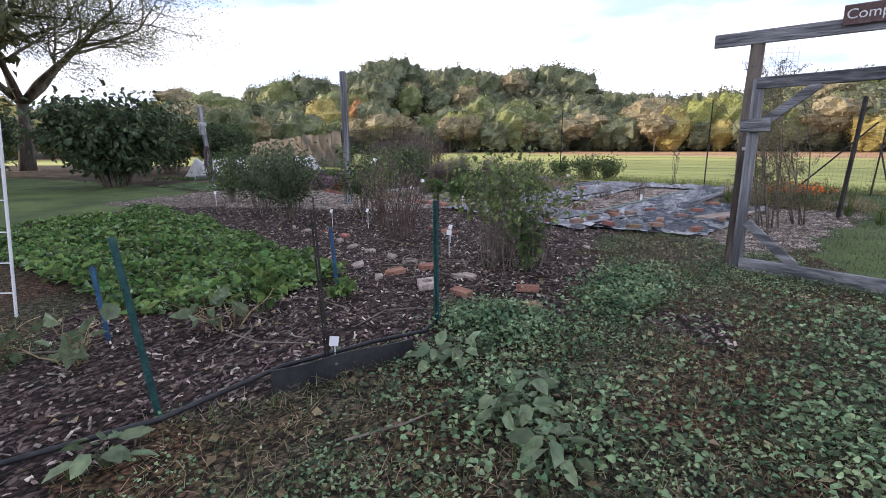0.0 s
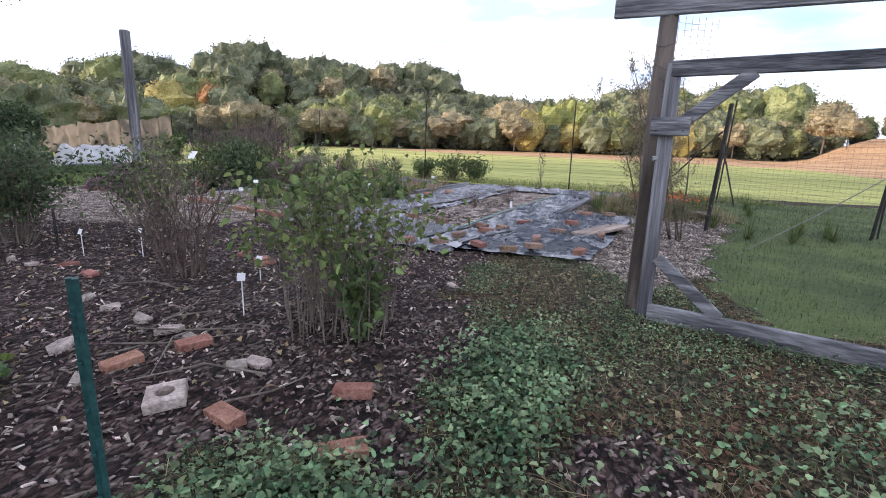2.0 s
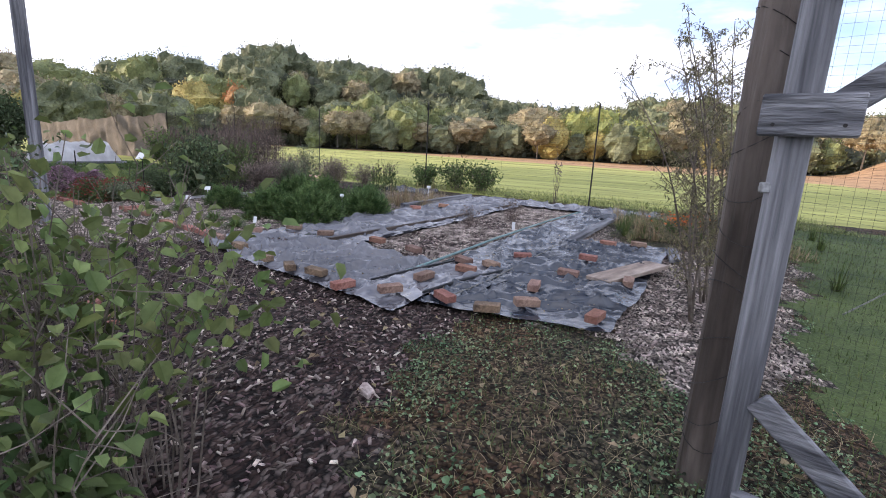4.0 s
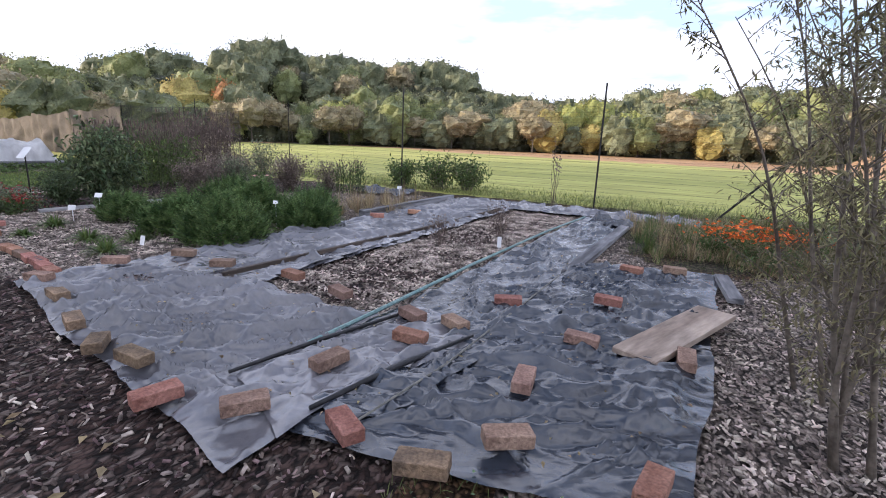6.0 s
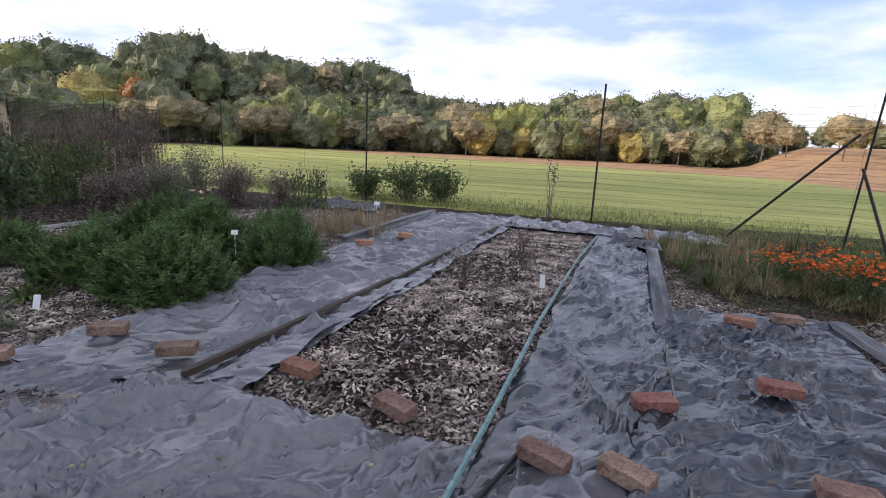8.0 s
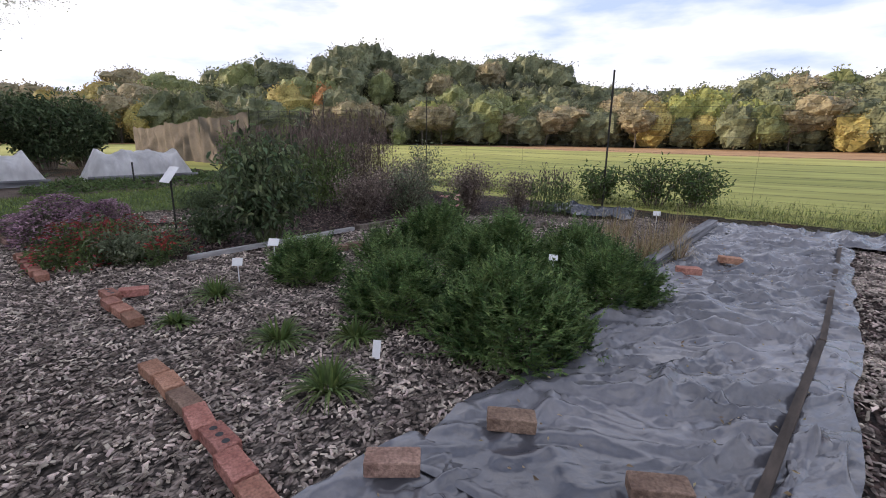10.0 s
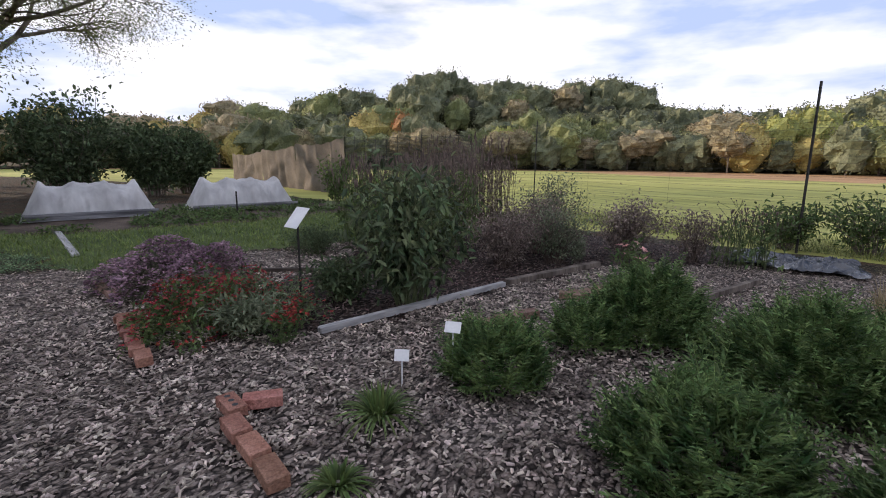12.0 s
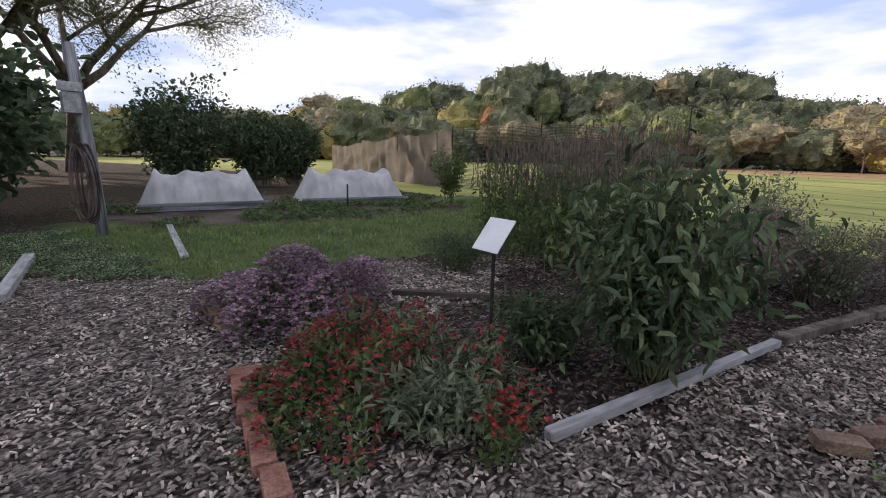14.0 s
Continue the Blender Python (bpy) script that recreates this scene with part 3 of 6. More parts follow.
def wood_tree(name, label, mat, h, r, skirt=0.06, size=0.85, count=1000):
    t = thing(name, label, "tree", 0, 0, -500, group="trees of the far wood")
    tr = Mesh()
    tr.tube([(0, 0, -1), (0.1, 0.05, h * 0.35), (0.05, 0.1, h * 0.8)], [0.32, 0.22, 0.08], 5)
    for k in range(4):
        a = k * 1.7 + R.rand()
        tr.tube([(0.05, 0.05, h * (0.25 + 0.08 * k)), (math.cos(a) * r * 0.6, math.sin(a) * r * 0.6, h * (0.45 + 0.08 * k))], [0.12, 0.04], 4)
    part("trunk", tr, M_bark_tree, t)
    ob = part("crown", crown(count, r, h * (1 - skirt) / 2, size), mat, t)
    ob.location = (0, 0, h * (1 + skirt) / 2)
    return t


def build_woods():
    kinds = []
    for mat, word in ((C_dark, "dark green"), (C_green, "light green"), (C_gold, "golden-yellow"), (C_tan, "dull tan"), (C_orange, "orange"), (C_lime, "lime-yellow")):
        for v in range(3):
            kinds.append((word, wood_tree("tree", "%s autumn tree at the edge of the far wood" % word, mat,
                                          14 + 1.3 * v, 6.3 + 0.9 * v, 0.38 if word == "dull tan" else 0.05)))
    used = set()

    def put(word, x, y, s=1.0, tall=1.0):
        pick = [i for i, k in enumerate(kinds) if k[0] == word]
        fresh = [i for i in pick if i not in used]
        i = fresh[0] if fresh else pick[R.randint(len(pick))]
        m = pose(x, y, float(gz(x, y)) - 0.3, R.uniform(-2, 2), R.uniform(-2, 2), R.uniform(0, 360)) @ Matrix.Diagonal((s, s, s * tall, 1))
        src = kinds[i][1]
        if i not in used:
            used.add(i)
            src.matrix_basis = m
            return src
        c = copy_thing(src, m)
        c.scale = (s, s, s * tall)
        return c
    words = ["dark green", "light green", "golden-yellow", "dull tan", "orange"]
    rows = ((157, 6.2, 0.78), (167, 8.0, 0.85), (181, 9.5, 0.92), (201, 11.0, 1.0), (222, 11.5, 1.08), (240, 11, 1.15))
    for ri, (d, gap, s) in enumerate(rows):
        az = -24.0
        while az < (92 if ri < 3 else 78):
            a = az + R.uniform(-0.5, 0.5)
            dd = d + R.uniform(-5, 5)
            x, y = -math.sin(radians(a)) * dd, 6 + math.cos(radians(a)) * dd
            if ri == 0:
                p = (0.42, 0.24, 0.08, 0.26, 0.0) if a > 20 else (0.26, 0.16, 0.1, 0.48, 0.0)
            elif ri < 3:
                p = (0.5, 0.28, 0.08, 0.14, 0.0) if a < 42 else (0.2, 0.33, 0.36, 0.11, 0.0)
            else:
                p = (0.72, 0.2, 0.01, 0.07, 0.0) if a < 45 else (0.36, 0.36, 0.1, 0.18, 0.0)
            put(words[R.choice(5, p=p)], x, y, s * R.uniform(0.8, 1.15), R.uniform(0.9, 1.15))
            az += math.degrees(gap / d) * R.uniform(0.8, 1.2) * (1.0 if az < 60 else 1.5)
    # low growth between the wood's first trees, coloured dark for the shade there
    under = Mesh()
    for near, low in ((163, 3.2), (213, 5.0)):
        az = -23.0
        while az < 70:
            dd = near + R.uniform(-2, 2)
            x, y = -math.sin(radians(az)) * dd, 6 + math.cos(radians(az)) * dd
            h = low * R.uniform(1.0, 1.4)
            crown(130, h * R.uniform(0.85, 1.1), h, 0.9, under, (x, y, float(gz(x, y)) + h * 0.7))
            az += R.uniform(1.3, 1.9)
    single("undergrowth", under, C_under_shade, "undergrowth between the trunks of the far wood, darkened as shade", "undergrowth", kind="stuff")
    # far low wood on the rising meadow
    az = -62.0
    while az < -25:
        for d in (188, 206):
            x, y = -math.sin(radians(az)) * d, 6 + math.cos(radians(az)) * d
            put(words[R.choice(5, p=(0.35, 0.2, 0.15, 0.28, 0.02))], x, y, R.uniform(0.45, 0.65))
        az += 2.2
    for x, y, s, tall, w in ((1.1, 172, 1.0, 1.35, "lime-yellow"), (-5.0, 170, 0.9, 1.25, "lime-yellow"), (13, 172, 0.8, 1.1, "lime-yellow"),
                             (-79.4, 150, 0.85, 1.0, "lime-yellow"), (-73, 150, 0.7, 0.9, "light green"), (-119, 147, 0.8, 1.35, "orange"), (-127, 116, 0.7, 1.0, "golden-yellow"), (-129, 106, 0.65, 0.9, "golden-yellow"), (-104, 132, 0.65, 0.9, "lime-yellow"), (-79.4, 131, 0.4, 0.9, "light green")):
        put(w, x, y, s, tall)
    # scattered trees on the meadow
    for x, y in ((58, 105), (66, 120), (72, 108), (60, 128)):
        put("dull tan", x, y, 0.5)
    # unseen hedge of tall trees added to the west to shade the garden
    for k in range(16):
        x, y = -33 + R.uniform(-2, 2), -42 + k * 3.1
        put("dark green", x, y, 0.95, 0.9)


build_woods()


def grow(m, p, d, length, rad, depth, tips, spread=0.55, up=0.15, split=3):
    """A branching limb, as tubes; collects the ends of the twigs."""
    pts, q, dd = [p], np.array(p, float), np.array(d, float)
    for _ in range(3):
        dd = dd + R.normal(size=3) * 0.13 + np.array([0, 0, up * 0.3])
        dd /= np.linalg.norm(dd)
        q = q + dd * length / 3
        pts.append(q.copy())
        if depth <= 1:
            tips.append((q.copy(), dd.copy()))
    m.tube(pts, np.linspace(rad, rad * 0.55, 4), 6 if depth > 2 else 4)
    if depth == 0:
        return
    for k in range(split):
        nd = dd + R.normal(size=3) * spread + np.array([0, 0, up])
        nd /= np.linalg.norm(nd)
        start = pts[-1] if k < 2 else pts[2]
        grow(m, start, nd, length * R.uniform(0.6, 0.82), rad * 0.52, depth - 1, tips, spread, up, split)


def big_tree(x, y, h, lean, label, leaves=9000, forks=4):
    t = thing("tree", label, "tree", x, y, float(gz(x, y)))
    kept = R.get_state()
    R.seed(12)
    m, tips = Mesh(), []
    top = np.array([lean[0], lean[1], h * 0.24])
    m.tube([(0, 0, -0.1), top * 0.5 + np.array([0.04, 0, 0]), top], [0.5, 0.38, 0.34], 9)
    for k in range(forks):
        a = k * 2 * math.pi / forks + 0.6
        grow(m, top, (math.cos(a) * 0.75, math.sin(a) * 0.75, 0.7), h * 0.31, 0.24, 4, tips, 0.5, 0.06, 3)
    part("trunk", m, M_bark_tree, t, smooth=True)
    l = Mesh()
    k = leaves // len(tips) + 1
    for p, d in tips:
        q = p + R.normal(size=(k, 3)) * np.array([0.75, 0.75, 0.28])
        l.leaves(q, R.normal(size=(k, 3)) * np.array([1, 1, 0.5]) + d, R.uniform(0.09, 0.19, k), R.uniform(0.04, 0.07, k))
    part("crown", l, L_walnut, t)
    R.set_state(kept)
    return t


big_tree(-37.0, 13.2, 17.0, (-0.1, 0.4), "old forked shade tree with thin yellow-green leaves", 60000, 5)
big_tree(-35.5, 10.6, 16.0, (-1.2, -1.0), "leaning shade tree beside the old one", 30000, 3)


# ---------------------------------------------------------------- shrubs and plants
def bush(name, label, x, y, r, h, mat, count, leaf=(0.05, 0.03), stems=14, stem_mat=None, low=0.12, shape=1.0, droop=0.0, lean=0.3, category="shrub", group="", tops=None, stem_r=0.006, single_stems=False, foot=0.18):
    """A many-stemmed shrub: stems spreading from its foot and leaves gathered round their twigs."""
    t = thing(name, label, category, x, y, float(gz(x, y)), group=group)
    sm, tw = Mesh(), []
    for k in range(stems):
        if single_stems:
            sm = Mesh()
        a = R.uniform(0, 2 * np.pi)
        q = math.sqrt(R.rand())
        hh = h * (1 - 0.35 * q * q) * R.uniform(0.78, 1.02)
        b = np.array([math.cos(a) * r * foot * q, math.sin(a) * r * foot * q, -0.02])
        e = np.array([math.cos(a) * r * 0.85 * q, math.sin(a) * r * 0.85 * q, hh])
        c = (b + e) / 2 + np.array([-math.cos(a), -math.sin(a), 0]) * r * 0.12 + R.normal(size=3) * 0.03
        path = [b, b * 0.5 + c * 0.5 + R.normal(size=3) * 0.015, c, c * 0.5 + e * 0.5 + R.normal(size=3) * 0.025, e]
        sm.tube(path, np.linspace(stem_r * 1.3, stem_r * 0.4, 5), 4)
        tw += [(path[i] * (1 - s) + path[i + 1] * s) for i in range(1, 4) for s in (0.1, 0.5, 0.9)]
        for s in range(4):
            i = R.randint(1, 4)
            f = path[i] + (path[i + 1 if i < 4 else i] - path[i]) * R.rand()
            g = f + np.array([R.normal() * 0.16 * r, R.normal() * 0.16 * r, R.uniform(0.04, 0.22) * h])
            sm.tube([f, (f + g) / 2 + R.normal(size=3) * 0.01, g], [stem_r * 0.6, stem_r * 0.45, stem_r * 0.25], 3)
            tw += [g, (f + g) / 2]
        if single_stems:
            part("stem", sm, stem_mat or M_stem, t)
    if not single_stems:
        tagged(part("stem_mass", sm, stem_mat or M_stem, t), kind="stuff")
    tw = np.array([p for p in tw if p[2] > low * h])
    if count:
        p = tw[R.randint(len(tw), size=count)] + R.normal(size=(count, 3)) * np.array([0.13 * r, 0.13 * r, 0.05 * h])
        p[:, 2] = np.maximum(p[:, 2], 0.02)
        d = R.normal(size=(count, 3)) + np.array([0, 0, lean - droop]) + p * np.array([1, 1, 0]) / r * 0.7
        sc = R.uniform(0.6, 1.25, count)
        part("foliage", Mesh().leaves(p, d, leaf[0] * sc, leaf[1] * sc, broad=leaf[1] > 0.4 * leaf[0]), mat, t)
    if tops:
        tm, k, l, w = tops
        hi = tw[tw[:, 2] > 0.6 * tw[:, 2].max()]
        p = hi[R.randint(len(hi), size=k)] + R.normal(size=(k, 3)) * np.array([0.12 * r, 0.12 * r, 0.03])
        fl = Mesh()
        own = k <= 260
        for a in range(5):
            an = a * math.pi * 0.4
            fl.leaves(np.zeros((1, 3)) if own else p, np.tile([math.cos(an), math.sin(an), 0.35], (1 if own else k, 1)), l, w)
        if own:
            me = fl.data("flower")
            me.materials.append(tm)
            for c in p:
                ob = new("flower", me)
                ob.parent = t
                ob.matrix_basis = pose(*c, R.uniform(-40, 40), R.uniform(-40, 40), R.uniform(0, 360))
        else:
            tagged(part("flower_mass", fl, tm, t), kind="stuff")
    return t


def mound(x, y, r, h, label):
    """A feathery mound: arching fronds, each a rib with pairs of fine leaflets."""
    t = thing("herb_mound", label, "herb", x, y, float(gz(x, y)), group="feathery mounds in the herb bed")
    core, cd = ball(int(2600 * (r / 0.6) ** 2), r * 0.8, r * 0.8, h * 0.75, 0.4)
    part("inner_growth", Mesh().leaves(core, cd + R.normal(size=core.shape) * 0.6, 0.07, 0.012), L_fern, t)
    m = Mesh()
    n = int(900 * (r / 0.6) ** 2)
    c, d = ball(n, r * 0.86, r * 0.86, h * 0.82, 0.55)
    lump = 1.0 + 0.16 * np.sin(6 * c[:, :1] / r + x * 3) * np.sin(5 * c[:, 1:2] / r + y * 5)
    base = c * np.array([0.85, 0.85, 0.8]) * lump
    dirs = d * np.array([0.8, 0.8, 0.3]) + np.array([0, 0, 0.75]) + R.normal(size=(n, 3)) * 0.36
    dirs /= np.linalg.norm(dirs, axis=1, keepdims=True)
    ln = R.uniform(0.11, 0.25, n) * np.where(R.rand(n) < 0.15, 1.35, 1.0)
    side = np.cross(dirs, np.array([0, 0, 1.0])) + R.normal(size=(n, 3)) * 0.05
    side /= np.linalg.norm(side, axis=1, keepdims=True)
    tip = base + dirs * ln[:, None]
    m.blades(base, tip, -0.10 * ln, 0.008, 3)
    for f in np.linspace(0.16, 0.98, 9):
        q = base + dirs * (ln * f)[:, None] - np.array([0, 0, 1.0]) * (0.10 * ln * (1.2 * f - 2.16 * f * f))[:, None]
        w = (0.045 * math.sin(math.pi * (0.18 + 0.78 * f)) + 0.008) * R.uniform(0.7, 1.3, n)
        for sgn in (-1, 1):
            m.leaves(q, side * sgn * 0.8 + dirs * 0.7 + R.normal(size=(n, 3)) * 0.18, w, w * 0.26 + 0.003)
    part("fronds", m, L_fern, t)
    return t


def willow(x, y, r, h, count):
    """A tall loose shrub: a few leaning stems, side twigs and drooping narrow leaves."""
    t = thing("willow_shrub", "tall thin shrub with sparse narrow fading leaves", "shrub", x, y, float(gz(x, y)), group="tall shrubs beside the sheets")
    twigs, p, d = Mesh(), [], []
    for k in range(5):
        a, lean = math.pi + (k - 2) * 0.55 + R.normal(0, 0.3), R.uniform(0.35, 1.25) * r
        hh = h * R.uniform(0.7, 1.0)
        bx, by = R.normal(0, 0.07), R.normal(0, 0.07)
        s = np.linspace(0, 1, 9)
        line = np.stack([bx + math.cos(a) * lean * s ** 1.4 + 0.03 * np.sin(7 * s + a), by + math.sin(a) * lean * s ** 1.4 + 0.03 * np.sin(5 * s + 2 * a), hh * s], 1)
        part("stem", Mesh().tube(line, np.linspace(0.014, 0.003, 9), 6), M_stem, t, smooth=True)
        for f in np.sort(R.uniform(0.12, 1.0, int(count / 55))):
            i = min(7, int(f * 8))
            q = line[i] + (line[i + 1] - line[i]) * (f * 8 - i)
            b = R.uniform(0, 2 * np.pi)
            ln = R.uniform(0.2, 0.55) * (1.25 - 0.6 * f)
            v = np.array([math.cos(b), math.sin(b), R.uniform(0.5, 1.3)])
            v /= np.linalg.norm(v)
            e = q + v * ln - np.array([0, 0, 0.10 * ln])
            twigs.tube([q, (q + e) / 2 + np.array([0, 0, 0.04 * ln]), e], [0.0035, 0.0025, 0.0012], 4)
            g = R.uniform(0.15, 1.05, 26)[:, None]
            p.append(q * (1 - g) + e * g + R.normal(0, 0.016, (26, 3)))
            d.append(v * 0.4 + R.normal(0, 0.5, (26, 3)) + np.array([0, 0, -0.55]))
    p, d = np.concatenate(p), np.concatenate(d)
    k = len(p)
    tagged(part("twig_growth", twigs, M_stem, t), kind="stuff")
    part("foliage", Mesh().leaves(p, d, R.uniform(0.03, 0.06, k), R.uniform(0.007, 0.013, k)), L_willow, t)
    return t


def clump(name, label, x, y, r, h, k, mat, width=0.014, category="plant", group="", bend=0.1):
    t = thing(name, label, category, x, y, float(gz(x, y)), group=group)
    a = R.uniform(0, 2 * np.pi, k)
    q = np.sqrt(R.uniform(0.02, 1, k))
    base = np.stack([np.cos(a) * 0.12 * r, np.sin(a) * 0.12 * r, np.zeros(k)], 1)
    tip = np.stack([np.cos(a) * r * q, np.sin(a) * r * q, h * (1.05 - 0.75 * q ** 2) * R.uniform(0.6, 1.1, k)], 1)
    part("leaves", Mesh().blades(base, tip, h * bend * 4 * q, width * R.uniform(0.7, 1.2, k), 4), mat, t)
    return t


def spikes(name, label, x, y, rx, ry, h, k, stem_mat, head_mat, leaf_mat=None, leaves=0, head=0.12):
    """A stand of upright stems with long seed heads."""
    t = thing(name, label, "perennials", x, y, float(gz(x, y)))
    sm, hd, pts = Mesh(), Mesh(), []
    for i in range(k):
        a, q = R.uniform(0, 2 * np.pi), math.sqrt(R.rand())
        b = np.array([math.cos(a) * rx * q, math.sin(a) * ry * q, 0])
        hh = h * R.uniform(0.65, 1.0)
        e = b + np.array([R.normal() * 0.07, R.normal() * 0.07, hh])
        sm.tube([b, (b + e) / 2 + R.normal(size=3) * 0.02, e], [0.006, 0.005, 0.003], 3)
        hd.tube([e - np.array([0, 0, 0.02]), e + np.array([0, 0, head * 0.4]), e + np.array([R.normal() * 0.01, 0, head])], [0.006, 0.015, 0.004], 5)
        for s in range(3):
            f = b + (e - b) * R.uniform(0.45, 0.9)
            g = f + np.array([R.normal() * 0.12, R.normal() * 0.12, R.uniform(0.08, 0.3)])
            sm.tube([f, g], [0.003, 0.002], 3)
            hd.tube([g, g + np.array([0, 0, head * 0.5])], [0.009, 0.004], 4)
        pts += [b + (e - b) * f for f in R.uniform(0.1, 0.85, 8)]
    tagged(part("stem_mass", sm, stem_mat, t), kind="stuff")
    tagged(part("seed_head_mass", hd, head_mat, t), kind="stuff")
    if leaf_mat:
        pts = np.array(pts)
        p = pts[R.randint(len(pts), size=leaves)] + R.normal(size=(leaves, 3)) * 0.05
        part("foliage", Mesh().leaves(p, R.normal(size=(leaves, 3)) + np.array([0, 0, -0.2]), R.uniform(0.06, 0.12, leaves), R.uniform(0.02, 0.05, leaves)), leaf_mat, t)
    return t


def flower_mound(name, label, x, y, r, h, leaf_mat, leaves, leaf, flower_mat, flowers, petal, category="flowers", stem_mat=None):
    """A rounded flowering cushion, leafy to the ground."""
    t = thing(name, label, category, x, y, float(gz(x, y)))
    sm = Mesh()
    c, d = ball(90, r * 0.85, r * 0.85, h * 0.9, 0.7)
    for p in c:
        sm.tube([(p[0] * 0.2, p[1] * 0.2, -0.02), (p[0] * 0.65, p[1] * 0.65, p[2] * 0.5), p], [0.003, 0.0025, 0.0015], 3)
    tagged(part("stem_mass", sm, stem_mat or M_greenstem, t), kind="stuff")
    p, d = ball(leaves, r, r, h * 0.95, 0.35)
    p *= (1.0 + 0.25 * np.sin(7 * d[:, :1] + 5 * d[:, 1:2] + x))
    part("foliage", Mesh().leaves(p, d + R.normal(size=(leaves, 3)) * 0.8, R.uniform(0.6, 1.3, leaves) * leaf[0], R.uniform(0.6, 1.3, leaves) * leaf[1]), leaf_mat, t)
    p, d = ball(flowers, r * 1.02, r * 1.02, h, 0.8)
    p *= (1.0 + 0.25 * np.sin(7 * d[:, :1] + 5 * d[:, 1:2] + x))
    keep = R.rand(flowers) < np.clip(0.35 + 0.75 * d[:, 2], 0, 1)
    p = p[keep]
    fl = Mesh()
    for a in range(4):
        an = a * math.pi / 2
        fl.leaves(p, np.tile([math.cos(an), math.sin(an), 0.4], (len(p), 1)) + R.normal(size=(len(p), 3)) * 0.3, petal[0], petal[1])
    tagged(part("flower_mass", fl, flower_mat, t), kind="stuff")
    return t


def rosette(x, y):
    """A low weed of broad drooping leaves on short stalks."""
    t = thing("broad_leaf_weed", "broad-leaved grey-green weed in the lawn", "weed", x, y, float(gz(x, y)), group="broad-leaved weeds in the lawn")
    k = 12
    a = np.arange(k) * 2.4 + R.uniform(0, 6)
    q = np.linspace(0.3, 1, k)
    out = np.stack([np.cos(a), np.sin(a), np.zeros(k)], 1)
    foot = out * 0.015
    neck = out * (0.10 * q)[:, None] + np.array([0, 0, 1.0]) * (0.16 - 0.1 * q + R.uniform(-0.02, 0.03, k))[:, None]
    part("stalks", Mesh().blades(foot, neck, 0.02, 0.012, 3), M_greenstem, t)
    part("leaves", Mesh().leaves(neck, out + np.array([0, 0, -0.12]) + R.normal(size=(k, 3)) * 0.25, R.uniform(0.09, 0.15, k), R.uniform(0.055, 0.085, k), 0.12, True), L_comfrey, t)
    return t


# shrubs of the fruit bed
bush("currant_bush", "upright twiggy currant bush thinning to green and yellow leaves", -0.76, 4.62, 0.85, 1.32, L_currant, 1150, (0.06, 0.044), 85, low=0.42, stem_r=0.0042, single_stems=True, foot=0.5)
bush("weed_shoot", "leafy green shoots at the foot of the currant bush", -0.5, 4.4, 0.25, 0.72, L_mid, 240, (0.085, 0.05), 14, M_greenstem, 0.05, category="weed")
bush("gooseberry_bush", "bare dark-stemmed bush with few small leaves", -2.75, 5.3, 0.75, 1.2, L_brown, 260, (0.04, 0.025), 34, M_deadstem, low=0.4, stem_r=0.008, single_stems=True, foot=0.25)
bush("gooseberry_bush", "bare dark-stemmed bush beside the path stones", -3.7, 6.0, 0.65, 1.25, L_currant, 520, (0.045, 0.03), 30, M_deadstem, low=0.35, stem_r=0.007, single_stems=True)
bush("blueberry_bush", "leafy dark green bush in the mulched fruit bed", -5.6, 5.75, 0.85, 1.45, L_dark, 2600, (0.065, 0.038), 34, low=0.25, stem_r=0.007)
bush("blueberry_bush", "wide leafy dark green bush in the fruit bed", -7.1, 6.4, 0.9, 1.4, L_dark, 2800, (0.065, 0.038), 30, low=0.22, stem_r=0.007)
bush("blueberry_bush", "open leafy bush with grey-green leaves", -4.6, 6.7, 0.65, 1.3, L_big, 1300, (0.06, 0.035), 30, low=0.3, stem_r=0.006)
bush("blueberry_bush", "leafy bush with grey-green leaves beside the lawn", -8.8, 7.0, 0.8, 1.25, L_mid, 1900, (0.06, 0.035), 24, low=0.2)
bush("hazel_bush", "large dark green hazel bush standing by the lawn", -16.8, 8.4, 2.2, 2.9, L_hazel, 9000, (0.22, 0.14), 40, low=0.2, droop=0.5, stem_r=0.02)
for hx, hy in ((-27.5, 8.0), (-26.0, 5.0)):
    bush("hedge_bush", "dark green hedge bush beyond the lawn", hx, hy, 2.1, 3.4, L_dark, 9000, (0.16, 0.1), 40, low=0.03, stem_r=0.02, group="hedge bushes beyond the lawn")
for hx, hy, hr, hh in ((-23.2, 14.2, 1.9, 3.3), (-22.6, 16.5, 1.5, 2.5), (-23.0, 17.9, 1.2, 2.4)):
    bush("fig_bush", "tall dark green leafy bush behind the covered beds", hx, hy, hr, hh, L_dark, 8000, (0.16, 0.085), 40, low=0.08, stem_r=0.015, group="dark bushes behind the covered beds")
bush("young_tree", "small yellow-green sapling on the lawn", -14.6, 17.8, 0.55, 1.6, L_blade, 1200, (0.09, 0.05), 14, low=0.1, category="sapling")

